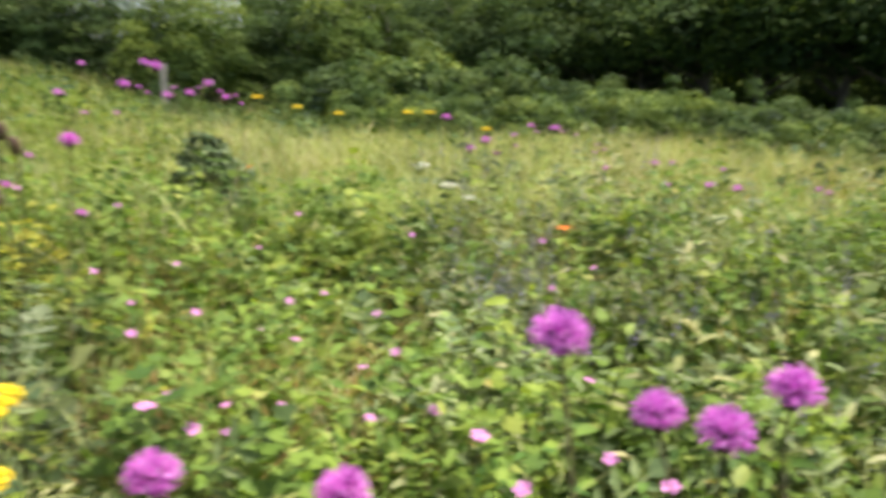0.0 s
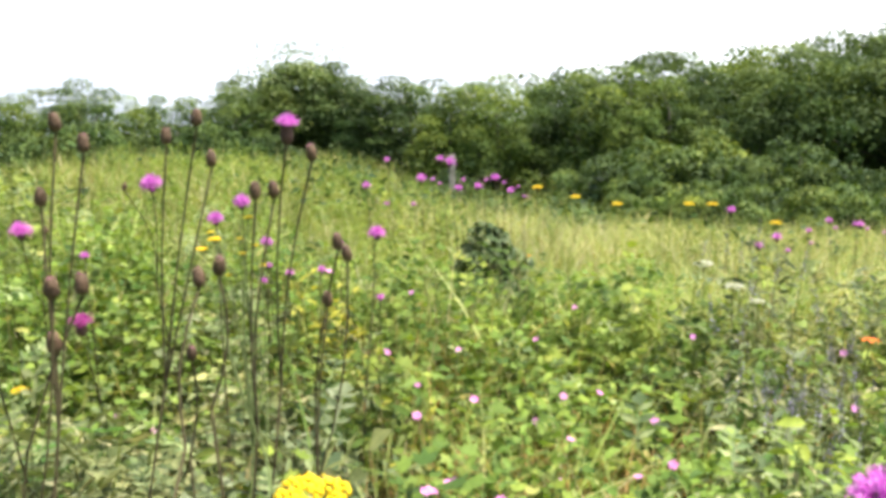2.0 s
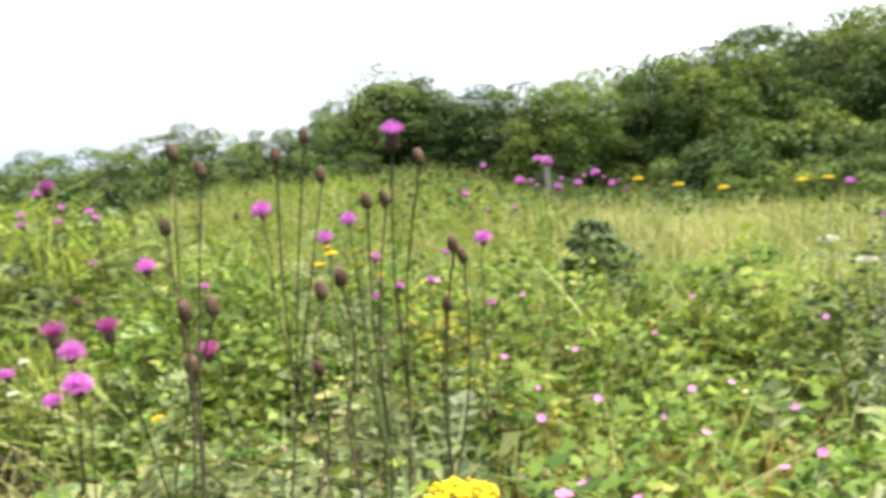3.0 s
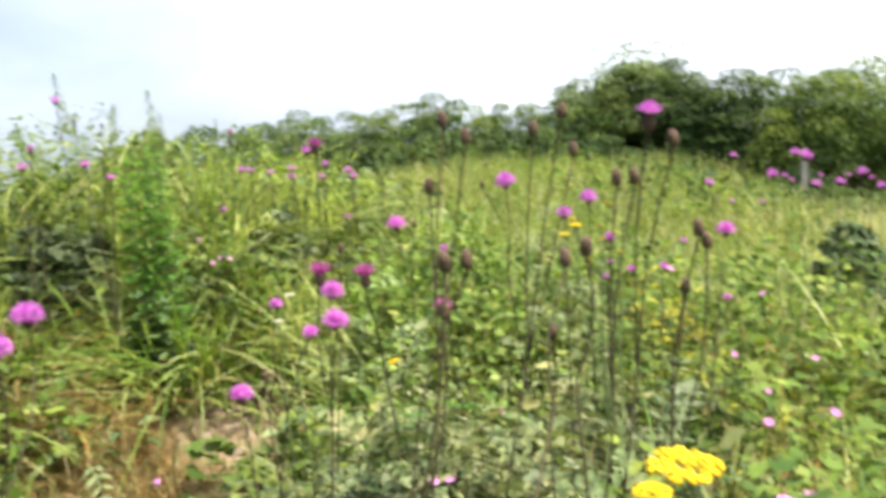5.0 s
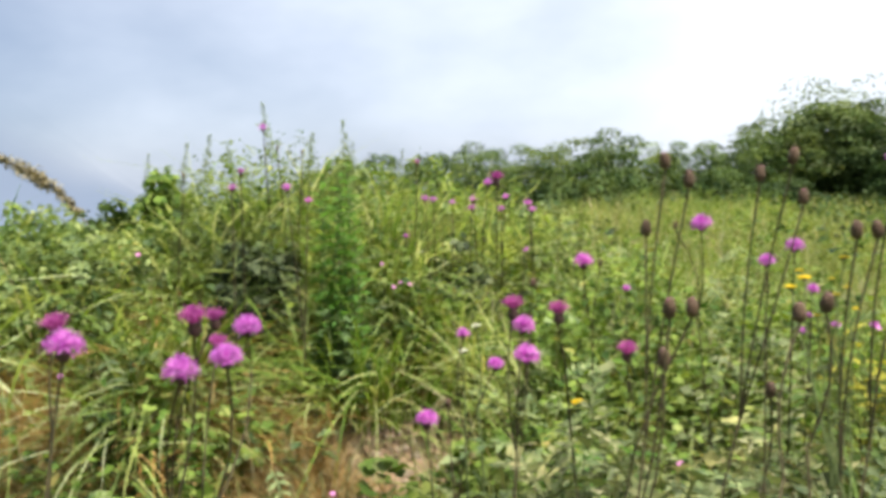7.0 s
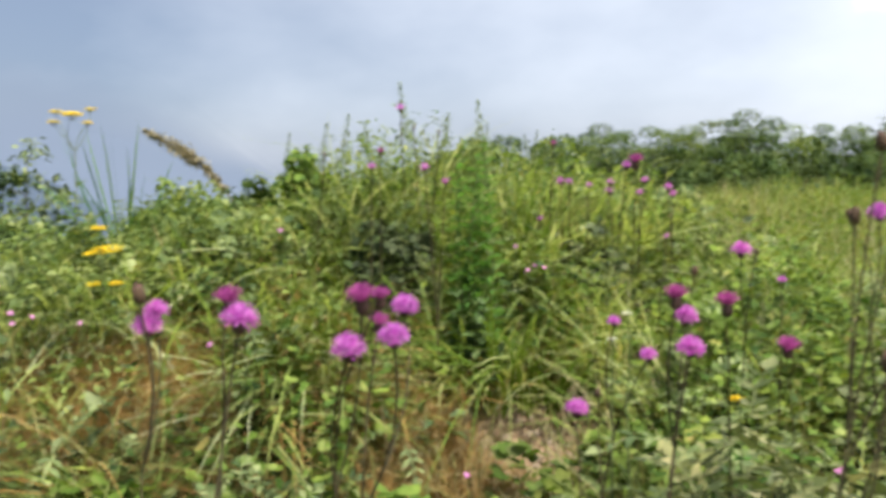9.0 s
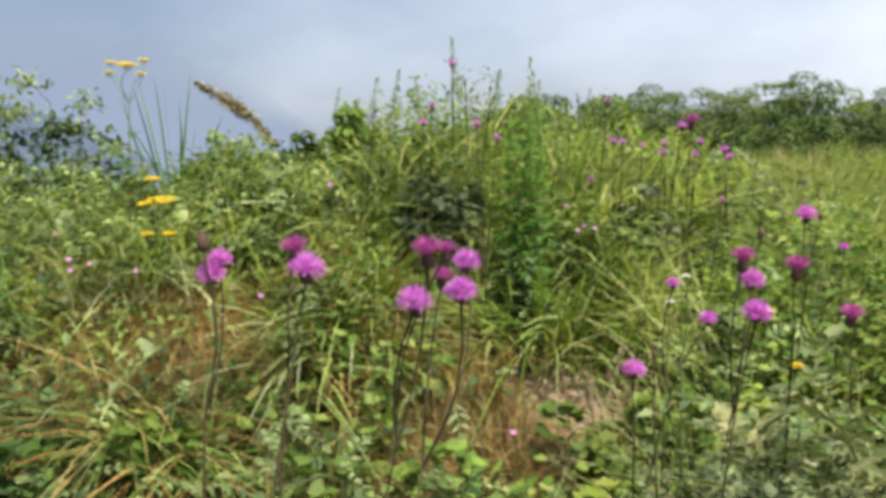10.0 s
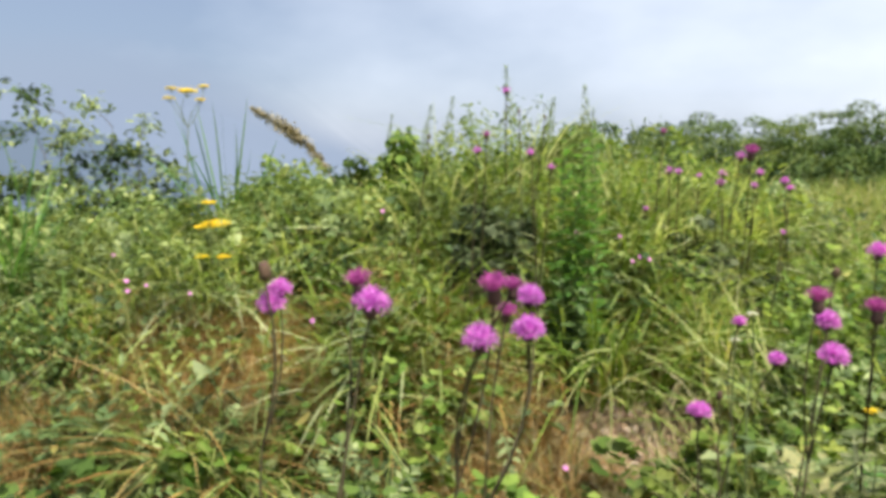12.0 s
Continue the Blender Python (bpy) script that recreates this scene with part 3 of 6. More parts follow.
for k in range(19):
    b = 5.5 - 2.2 * k + rng.uniform(-0.7, 0.7)
    BUSHES.append((b, 11.6 - 0.10 * (4.5 - b) * 0.6 + rng.uniform(-0.5, 0.9), rng.uniform(0.42, 0.72)))
    BUSHES.append((b + 1.1, 14.6 - 0.12 * (4.5 - b) * 0.6 + rng.uniform(-0.6, 1.2), rng.uniform(0.75, 1.15) * (1 - 0.3 * min(1, max(0, -b / 12)))))
# understorey in the shade of the wood
for k in range(22):
    BUSHES.append((-1.0 - 1.8 * k + rng.uniform(-0.5, 0.5), 22.5 + rng.uniform(-1.0, 2.5), rng.uniform(1.3, 1.9)))
used = set()
for k, (b, d, s) in enumerate(BUSHES):
    kind = 1 if b > 30 else k % 3
    src = bush[kind]
    slim = 1.0 if b > 5 or d > 19 else rng.uniform(0.8, 1.1)
    m = Matrix.Translation(bearing(b, d)) @ Matrix.Rotation(rng.uniform(0, 6.28), 4, "Z")
    if kind not in used:
        used.add(kind)
        src.matrix_basis = m @ Matrix.Diagonal((s * slim, s * slim, s, 1))
        made = src
    else:
        made = copy_thing(src, m)
        made.scale = (s * slim, s * slim, s)
    made["group"] = "bushes before the wood"


# ---- meadow cover ----
def around(n, seed, r0, r1, b0, b1):
    """Points of a sector round the first eye: x, y, bearing, distance."""
    g = np.random.default_rng(seed)
    b = np.radians(g.uniform(b0, b1, n))
    r = np.sqrt(g.uniform(r0 * r0, r1 * r1, n))
    return -np.sin(b) * r, np.cos(b) * r, np.degrees(b), r


def away_from_patch(x, y):
    px, py = -2.19, 1.20
    return (((x - px) / 0.25) ** 2 + ((y - py) / 0.25) ** 2) > 0.6 + 0.8 * lattice(x, y, 0.12, 9)


def leaves(name, material, shape, n, seed, area, keep, size, per=9, lift=(0.3, 1.05), label="", category="undergrowth", tilt=0.1, droop=0.45, mix=0):
    """Leafy plants as one cover: per leaves round each stem, higher ones smaller."""
    g = np.random.default_rng(seed + mix)
    x, y, b, r = around(n, seed, *area)
    k = keep(x, y, b, r, g.uniform(0, 1, n))
    x, y = x[k], y[k]
    h = np.minimum(canopy(x, y), 0.56) * g.uniform(0.75, 1.08, len(x))
    base = land(x, y)
    f = np.tile(np.linspace(lift[0], lift[1], per), len(x)) + g.normal(0, 0.05, len(x) * per)
    x, y, h, base = (np.repeat(a, per) for a in (x, y, h, base))
    m = len(x)
    yaw = np.tile(np.arange(per) * 2.4, m // per) + np.repeat(g.uniform(0, 6.28, m // per), per) + g.normal(0, 0.4, m)
    s = np.repeat(g.uniform(0.7, 1.35, m // per), per) * size * (1.25 - 0.45 * f) * g.uniform(0.75, 1.2, m)
    off = s * 0.35
    place = np.stack([x - np.sin(yaw) * off, y + np.cos(yaw) * off, base + h * f], 1)
    shape_out = spread(shape, place, turns(yaw, g.normal(tilt, droop, m), g.normal(0, 0.45, m)), s)
    return tagged(part(name, shape_out, material), label, category, kind="stuff")


def mounds(name, material, shape, n, seed, area, keep, radius, height, leaf, per, label, category="undergrowth", droop=0.35, cap=0.56):
    """Herbs that each grow as a lumpy dome of leaves, with gaps and hollows between the plants."""
    g = np.random.default_rng(seed)
    x, y, b, r = around(n, seed, *area)
    k = keep(x, y, b, r, g.uniform(0, 1, n)) & (np.hypot(x - BARE[0], y - BARE[1]) > 0.22 + radius[1])
    x, y = x[k], y[k]
    m = len(x)
    wide = g.uniform(radius[0], radius[1], m)
    tall = np.minimum(canopy(x, y), cap) * g.uniform(height[0], height[1], m)
    count = np.maximum(8, per * (wide / radius[1]) ** 1.6).astype(int)
    own = np.repeat(np.arange(m), count)
    q = len(own)
    rise = g.uniform(0, 1, q) ** 0.8
    a = g.uniform(0, 6.28, q)
    lump = 1 + 0.22 * np.sin(3 * a + own * 1.7) * (1 - rise) + 0.12 * np.sin(5 * a + own * 2.9)
    reach = np.sqrt(1 - rise * rise) * g.uniform(0.6, 1.05, q) * lump
    px, py = x[own] + np.cos(a) * reach * wide[own], y[own] + np.sin(a) * reach * wide[own]
    pz = land(x, y)[own] + tall[own] * (0.25 + 0.75 * rise * g.uniform(0.86, 1.06, q))
    place = np.stack([px, py, pz], 1)
    turn = turns(a - 1.57 + g.normal(0, 0.5, q), g.normal(-droop, 0.4, q) + 0.4 * rise, g.normal(0, 0.4, q))
    size = leaf * np.repeat(g.uniform(0.75, 1.3, m), count) * g.uniform(0.65, 1.25, q)
    ob = part(name, spread(shape, place, turn, size), material)
    tone = ob.data.attributes.new("plant", "FLOAT", "POINT")
    tone.data.foreach_set("value", np.repeat(g.uniform(0, 1, m)[own], len(shape[0])).astype(np.float32))
    return tagged(ob, label, category, kind="stuff")


def blades(name, material, n, seed, area, keep, height, width, label, bend=(0.15, 0.7), scale_by_canopy=True, lie=0.13, steps=4, mix=0, downhill=False):
    g = np.random.default_rng(seed + mix)
    x, y, b, r = around(n, seed, *area)
    k = keep(x, y, b, r, g.uniform(0, 1, n))
    x, y, r = x[k], y[k], r[k]
    out = []
    split = np.array_split(np.arange(len(x)), 4)
    for i, idx in enumerate(split):
        q = len(idx)
        tall = (np.minimum(canopy(x[idx], y[idx]), 0.6) if scale_by_canopy else 1.0) * g.uniform(height[0], height[1], q)
        place = np.stack([x[idx], y[idx], land(x[idx], y[idx]) - 0.01], 1)
        shape = blade_shape(1.0, bend[0] + (bend[1] - bend[0]) * i / 3, steps)
        wide = width * g.uniform(0.6, 1.4, q)
        size = np.stack([wide, tall, tall], 1)
        way = np.arctan2(x[idx], -y[idx]) + g.normal(0, 0.8, q) if downhill else g.uniform(0, 6.28, q)
        out.append(spread(shape, place, turns(way, g.normal(0.0, lie, q), g.normal(0, lie, q)), size))
    return tagged(part(name, join(*out), material), label, "grass", kind="stuff")


def open_view(x, y):
    """False round some herbs of the ridge, where the grass is left out."""
    keep = np.ones_like(x, dtype=bool)
    for cx, cy, rad in ((-2.78, 0.93, 0.19), (-2.62, 1.80, 0.2), (-2.5, 1.14, 0.15)):
        keep &= np.hypot(x - cx, y - cy) > rad
    return keep


def dryness(x, y):
    """How dry the open slope is, 0 to 1: a few bleached patches with ragged rims."""
    d = 0.0 * x
    for cx, cy, rad in ((-3.0, -0.12, 0.26), (-2.85, 0.1, 0.3), (-2.73, 0.28, 0.26), (-2.7, -0.05, 0.24), (-2.57, 0.68, 0.2), (-2.33, 0.9, 0.2), (-2.05, 0.85, 0.22), (-2.03, 0.62, 0.17), (-2.65, -0.55, 0.25)):
        d = np.maximum(d, 1.25 - np.hypot(x - cx, y - cy) / rad)
    return smooth(d + 0.9 * (lattice(x, y, 0.14, 71) - 0.5), 0.1, 0.6)


# bright leafy herbs in front, mixed with grey-green ones
leaves("geranium_leaves", M["herb"], lobed_shape(3), 3000, 1, (0.75, 3.3, -42, 52),
       lambda x, y, b, r, u: (u < (0.25 + 0.75 * (lattice(x, y, 0.5, 21) > 0.45)) * np.where((b > 22) & (r < 1.7), 0.25, 1.0) * np.where(b < 12, 0.45 + 0.2 * smooth(r, 1.5, 1.9) - 0.45 * (b < 6) * smooth(r, 2.1, 2.9), 1.0)) & away_from_patch(x, y), 0.034, 9, (0.35, 1.05), "bright green lobed leaves covering the meadow", "undergrowth")
leaves("herb_leaves", M["herb"], leaf_shape(0.55), 2900, 2, (0.75, 3.6, -42, 118),
       lambda x, y, b, r, u: (u < np.where(b > 58, (0.36 - 0.12 * smooth(r, 2.2, 2.8)) * (1 - dryness(x, y)), np.where((b > 22) & (r < 1.6), 0.35, 1.0)) * np.where(b < 12, 0.45 + 0.2 * smooth(r, 1.5, 1.9) - 0.45 * (b < 6) * smooth(r, 2.1, 2.9), 1.0) * (0.2 + 0.8 * (lattice(x, y, 0.42, 22) > 0.45))) & away_from_patch(x, y), 0.042, 10, (0.3, 1.12), "fresh green pointed herb leaves in the meadow", "undergrowth")
leaves("mugwort_leaves", M["grey"], frond_shape(3, plain=True), 2500, 3, (0.8, 4.2, -42, 118),
       lambda x, y, b, r, u: (u < np.where((b > 32) & (b < 58), np.where((r > 1.5) & (b < 42), 0.3, 0.5), np.where(b < 8, 0.12, 0.15)) * (lattice(x, y, 0.6, 23) > 0.4)) & away_from_patch(x, y), 0.115, 9, (0.25, 1.1), "grey-green divided leaves among the flowers", "undergrowth", mix=700)
# low leaves get a dark colour that paints in the undergrowth's shade
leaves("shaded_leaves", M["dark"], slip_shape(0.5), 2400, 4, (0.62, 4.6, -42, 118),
       lambda x, y, b, r, u: (u < np.where(((b < 14) & (r < 2.2)) | ((b > 70) & (r < 2.0)), 1.0, 0.6)) & (lattice(x, y, 0.45, 24) > np.where(((b < 14) & (r < 2.2)) | ((b > 70) & (r < 2.0)), 0.35, 0.55)) & away_from_patch(x, y), 0.06, 8, (0.1, 0.72), "green leaves low in the undergrowth, dark with painted shade", "undergrowth", mix=700)
leaves("crest_leaves", M["herb"], slip_shape(0.5), 1300, 8, (2.6, 5.6, 50, 77),
       lambda x, y, b, r, u: (u < 0.35 + 0.65 * (lattice(x, y, 0.5, 27) > 0.4)) & open_view(x, y), 0.036, 12, (0.25, 1.15), "leafy herbs on the crest of the ridge", "undergrowth")
leaves("withered_leaves", M["dry"], slip_shape(0.4), 900, 9, (1.0, 3.6, 54, 118),
       lambda x, y, b, r, u: (u < (lattice(x, y, 0.42, 28) > 0.45)) & away_from_patch(x, y), 0.022, 7, (0.1, 0.8), "withered brown leaves in the low growth of the slope", "undergrowth", mix=700)
leaves("slope_leaves", M["shrub"], lobed_shape(3, 0.7), 420, 10, (1.0, 3.6, 54, 118),
       lambda x, y, b, r, u: (u < (lattice(x, y, 0.38, 29) > 0.5) * (1 - dryness(x, y))) & away_from_patch(x, y), 0.045, 7, (0.2, 1.1), "broad green leaves in the low growth of the slope", "undergrowth", mix=700)
leaves("fresh_leaves", M["herb"], lobed_shape(3, 0.75), 480, 40, (1.0, 2.7, 58, 112),
       lambda x, y, b, r, u: (u < (lattice(x, y, 0.33, 41) > 0.52) * (1 - dryness(x, y))) & away_from_patch(x, y), 0.038, 7, (0.3, 1.1), "fresh green broad leaves in the low growth of the slope", "undergrowth", mix=700)
leaves("ridge_leaves", M["ridge"], slip_shape(0.5), 1500, 5, (3.2, 5.6, 74, 118),
       lambda x, y, b, r, u: u < (0.3 + 0.7 * (lattice(x, y, 0.5, 25) > 0.4)) * smooth(r, 2.7, 3.1 + 0.5 * smooth(b, 70, 80)), 0.05, 11, (0.25, 1.0), "leafy green herbs on the low ridge", "undergrowth")
leaves("far_leaves", M["shrub"], slip_shape(0.6), 4600, 6, (4.4, 24, -42, 70),
       lambda x, y, b, r, u: (u < np.where(r > 8, np.where(b < 5, 0.06, 0.9), 0.4)) & (lattice(x, y, 1.1, 26) > np.where(b < 5, 0.5, 0.36)), 0.13, 8, (0.3, 1.1), "leafy herbs at the far side of the meadow", "undergrowth")
mounds("geranium_plants", M["mound"], lobed_shape(5, 0.6), 560, 60, (0.85, 3.5, -42, 54),
       lambda x, y, b, r, u: u < np.where((b > 36) & (r < 1.6), 0.3, np.where(b < 4, 0.5 - 0.35 * smooth(r, 2.2, 3.0), 1.0)), (0.07, 0.19), (0.75, 1.3), 0.031, 165, "mounded meadow herbs with bright green lobed leaves")
mounds("broad_herbs", M["mound"], leaf_shape(0.46), 270, 61, (0.85, 4.2, -42, 56),
       lambda x, y, b, r, u: u < np.where((b > 36) & (r < 1.6), 0.4, np.where(b < 4, 0.6 - 0.35 * smooth(r, 2.2, 3.0), 0.9)), (0.05, 0.14), (0.95, 1.4), 0.034, 125, "pointed-leaved green herbs standing above the others")
mounds("silvery_herbs", M["silver"], frond_shape(3, plain=True, width=0.42), 270, 62, (0.95, 2.4, 30, 60),
       lambda x, y, b, r, u: u < np.where(r < 1.7, 0.75, 0.25) * smooth(b, 30, 37), (0.07, 0.17), (0.85, 1.3), 0.105, 28, "silvery grey-green herbs with large divided leaves", droop=0.2)
mounds("fresh_low_herbs", M["lush"], lobed_shape(3, 0.75), 120, 90, (0.95, 2.3, 32, 62),
       lambda x, y, b, r, u: u < 0.25 + 0.75 * (lattice(x, y, 0.35, 91) > 0.5), (0.05, 0.12), (0.65, 1.0), 0.04, 60, "fresh green broad-leaved plants between the silvery herbs")
mounds("grey_herbs", M["silver"], leaf_shape(0.34), 210, 77, (1.1, 3.0, -40, 7),
       lambda x, y, b, r, u: u < np.where(b > -8, 0.9, 0.7), (0.06, 0.15), (0.9, 1.4), 0.042, 90, "grey-green narrow-leaved herbs among the violet spikes", droop=0.1)
mounds("crest_herbs", M["lush"], slip_shape(0.5), 420, 63, (2.9, 13.0, 18, 68),
       lambda x, y, b, r, u: (u < np.where(r > 6, 0.5, 1.0)) & (lattice(x, y, 0.9, 64) > 0.3), (0.10, 0.26), (0.8, 1.3), 0.048, 130, "light green leafy plants over the crest")
mounds("ridge_herbs", M["upland"], slip_shape(0.55), 280, 65, (2.75, 5.4, 54, 118),
       lambda x, y, b, r, u: (u < 0.9) & open_view(x, y), (0.07, 0.2), (0.8, 1.3), 0.036, 150, "leafy plants crowded on the ridge")
mounds("brow_herbs", M["upland"], slip_shape(0.5), 165, 76, (3.5, 5.6, 82, 108),
       lambda x, y, b, r, u: u < np.where(b < 93, 0.5, 1.0), (0.07, 0.19), (1.0, 1.75), 0.038, 170, "grey-green leafy growth on the brow above the valley", cap=0.3)
mounds("slope_herbs", M["mound"], lobed_shape(3, 0.75), 150, 66, (0.95, 2.9, 58, 114),
       lambda x, y, b, r, u: u < (0.15 + 0.85 * (lattice(x, y, 0.4, 67) > 0.5)) * (1 - 0.9 * dryness(x, y)), (0.04, 0.11), (0.7, 1.25), 0.042, 44, "broad-leaved green plants in the low growth of the slope", cap=0.3)
mounds("edge_herbs", M["upland"], slip_shape(0.6), 420, 68, (7.0, 17.0, -42, 14),
       lambda x, y, b, r, u: u < 0.55 * smooth(r, 8.0, 12.0) * (lattice(x, y, 1.4, 69) > 0.5), (0.15, 0.4), (0.7, 1.3), 0.09, 90, "leafy growth along the edge of the wood")
leaves("outer_leaves", M["herb"], slip_shape(0.55), 6500, 7, (0.9, 8.0, 118, 318),
       lambda x, y, b, r, u: u < 1.1, 0.075, 7, (0.3, 1.1), "green herb leaves round the standing place", "undergrowth")

blades("green_grass", M["grass"], 16000, 11, (0.7, 4.6, -42, 118),
       lambda x, y, b, r, u: (u < np.where((b > 60) & (r < 2.4), 0.12, 0.4) * (1 - 0.85 * dryness(x, y)) * (0.35 + 0.65 * (lattice(x, y, 0.4, 31) > 0.45))) & ((b < 62) | (r > 2.5) | (lattice(x, y, 0.2, 51) > 0.4)) & away_from_patch(x, y), (0.6, 1.35), 0.0075, "long green grass blades through the herbs")
blades("dry_fuzz", M["dry"], 40000, 72, (1.5, 3.4, 58, 112),
       lambda x, y, b, r, u: (u < dryness(x, y)) & away_from_patch(x, y), (0.10, 0.24), 0.0026, "fine orange-brown dried grass in patches on the slope", (0.5, 1.3), scale_by_canopy=False, lie=0.45, steps=3)
blades("bleached_grass", M["plume"], 4000, 73, (1.5, 3.4, 58, 112),
       lambda x, y, b, r, u: (u < 0.12 + 0.8 * dryness(x, y)) & away_from_patch(x, y), (0.12, 0.27), 0.003, "bleached straw among the dried grass", (0.5, 1.4), scale_by_canopy=False, lie=0.5, steps=3)
blades("dry_grass", M["dry"], 16000, 12, (0.8, 3.8, 44, 118),
       lambda x, y, b, r, u: (u < np.where(b > 56, 1.0, 0.25) * (1 - 0.85 * smooth(r, 2.2, 2.8)) * (0.35 + 0.65 * (lattice(x, y, 0.4, 32) > 0.36))) & ((b < 62) | (r > 2.5) | (lattice(x, y, 0.2, 51) > 0.4)) & away_from_patch(x, y), (0.3, 0.8), 0.0032, "dry brown and orange grass on the open slope", (0.5, 1.2), lie=0.5, mix=700)
blades("short_grass", M["grass"], 9000, 13, (0.8, 3.8, 46, 118),
       lambda x, y, b, r, u: (u < 0.3 * (1 - smooth(r, 2.8, 3.8)) * (1 - 0.7 * dryness(x, y))) & ((b < 62) | (r > 2.5) | (lattice(x, y, 0.2, 51) > 0.4)) & away_from_patch(x, y), (0.3, 0.9), 0.0055, "short green grass on the open slope", (0.4, 1.1), lie=0.3, mix=700)
blades("meadow_grass", M["meadow"], 52000, 14, (1.8, 10.0, -42, 40),
       lambda x, y, b, r, u: (u < smooth(r, 2.3 - 0.3 * (b < 6), 3.3 - 0.4 * (b < 6)) * np.where(b > 22, 0.3, 1.0)), (0.7, 1.3), 0.010, "fine yellow-green meadow grass", (0.3, 1.1), lie=0.24, steps=3)
blades("ruddy_blades", M["dry"], 4200, 86, (0.95, 2.2, -6, 40),
       lambda x, y, b, r, u: u < smooth(b, -6, 8) * (0.15 + 0.85 * (lattice(x, y, 0.3, 87) > 0.46)), (0.75, 1.2), 0.006, "ruddy ripening grass blades through the near herbs", (0.3, 1.1), lie=0.25)
blades("golden_blades", M["golden"], 3000, 88, (1.0, 2.9, -4, 48),
       lambda x, y, b, r, u: u < smooth(b, -4, 8) * (lattice(x, y, 0.32, 89) > 0.56), (0.7, 1.1), 0.0055, "ripe golden-orange grass in small patches among the herbs", (0.3, 1.1), lie=0.28)
blades("rusty_grass", M["dry"], 3500, 38, (3.0, 9.0, -42, 2),
       lambda x, y, b, r, u: u < smooth(r, 3.0, 4.0) * smooth(-b, 2, 12) * (lattice(x, y, 0.8, 39) > 0.4), (0.6, 1.25), 0.009, "rust-coloured ripe grass in the meadow", steps=3)
blades("far_grass", M["meadow"], 30000, 15, (9.0, 26.0, -42, 64),
       lambda x, y, b, r, u: u < 0.9, (0.7, 1.3), 0.03, "distant yellow-green grass before the wood", steps=2)
blades("plateau_grass", M["lushblade"], 24000, 16, (3.0, 13.0, 22, 66),
       lambda x, y, b, r, u: u < 0.9, (0.6, 1.25), 0.010, "tall light green grass on the crest", (0.3, 1.1), lie=0.25, steps=3)
blades("brow_grass", M["crest"], 2200, 37, (3.2, 5.4, 84, 118),
       lambda x, y, b, r, u: u < 0.8, (0.6, 1.35), 0.009, "long olive grass on the brow above the valley")
blades("ridge_grass", M["pale"], 1500, 17, (3.2, 5.4, 60, 84),
       lambda x, y, b, r, u: (u < 0.8) & open_view(x, y), (0.7, 1.25), 0.011, "long green grass on the low ridge", (0.5, 1.4), lie=0.25)
blades("outer_grass", M["grass"], 22000, 18, (0.5, 9.0, 118, 318),
       lambda x, y, b, r, u: u < 1.1, (0.5, 1.2), 0.012, "green grass round the standing place", steps=3)

# pale seed stalks and long blades that stand above the herbs
blades("pale_stalks", M["plume"], 2600, 19, (1.4, 5.0, -42, 66),
       lambda x, y, b, r, u: u < 0.3 + 0.7 * (lattice(x, y, 0.6, 33) > 0.5), (0.9, 1.5), 0.0036, "pale dry grass stalks above the herbs", (0.1, 0.6))
blades("fresh_blades", M["grass"], 3800, 83, (1.0, 2.8, 6, 50),
       lambda x, y, b, r, u: u < 0.2 + 0.8 * (lattice(x, y, 0.35, 84) > 0.48), (0.75, 1.25), 0.0085, "fresh green strap-like grass through the herbs", (0.4, 1.3), lie=0.25, steps=5)
blades("seeding_grass", M["plume"], 10500, 80, (1.3, 10.0, -42, 66),
       lambda x, y, b, r, u: u < (0.3 + 0.7 * (lattice(x, y, 0.8, 81) > 0.45)) * np.where(b < 6, 0.5, 1.0), (0.85, 1.4), 0.006, "pale tan seeding grass over the crest and the meadow", (0.2, 0.9), lie=0.22, steps=3)
blades("herb_stalks", M["stem"], 700, 82, (1.2, 4.5, 8, 62),
       lambda x, y, b, r, u: u < 0.9, (1.0, 1.5), 0.004, "thin dark dead stalks among the herbs", (0.0, 0.25), lie=0.12, steps=3)
blades("tall_blades", M["meadow"], 12000, 20, (0.9, 3.4, -42, 58),
       lambda x, y, b, r, u: (u < (lattice(x, y, 0.35, 34) > np.where((b > 14) & (r > 1.3), 0.46, 0.55))) & away_from_patch(x, y), (0.7, 1.4), 0.008, "bright long grass blades among the herbs", (0.2, 0.9))
blades("arching_blades", M["pale"], 8500, 21, (1.7, 4.4, 22, 100),
       lambda x, y, b, r, u: (u < (0.2 + 0.8 * (lattice(x, y, 0.45, 35) > 0.45)) * np.where(b < 52, 0.3 * smooth(r, 2.0, 2.4), smooth(r, 2.45, 2.8) * (1 - 0.9 * dryness(x, y)))) & away_from_patch(x, y) & open_view(x, y), (0.8, 1.35), 0.0095, "long pale arching grass blades on the rise", (0.8, 1.5), lie=0.28, mix=700, downhill=True, steps=5)
blades("fresh_arching_blades", M["grass"], 2200, 74, (2.5, 4.6, 50, 100),
       lambda x, y, b, r, u: (u < (0.3 + 0.7 * (lattice(x, y, 0.4, 75) > 0.5)) * (1 - dryness(x, y))) & away_from_patch(x, y) & open_view(x, y), (0.7, 1.2), 0.010, "fresh green arching grass on the rise", (0.6, 1.4), lie=0.28, downhill=True, steps=5)


# ---- flowering plants ----
FROND = mesh_of("leaf", *frond_shape(6, 0.42, 0.40, narrow=0.24), M["grey"])
LEAF = mesh_of("leaf", *leaf_shape(0.42), M["herb"])
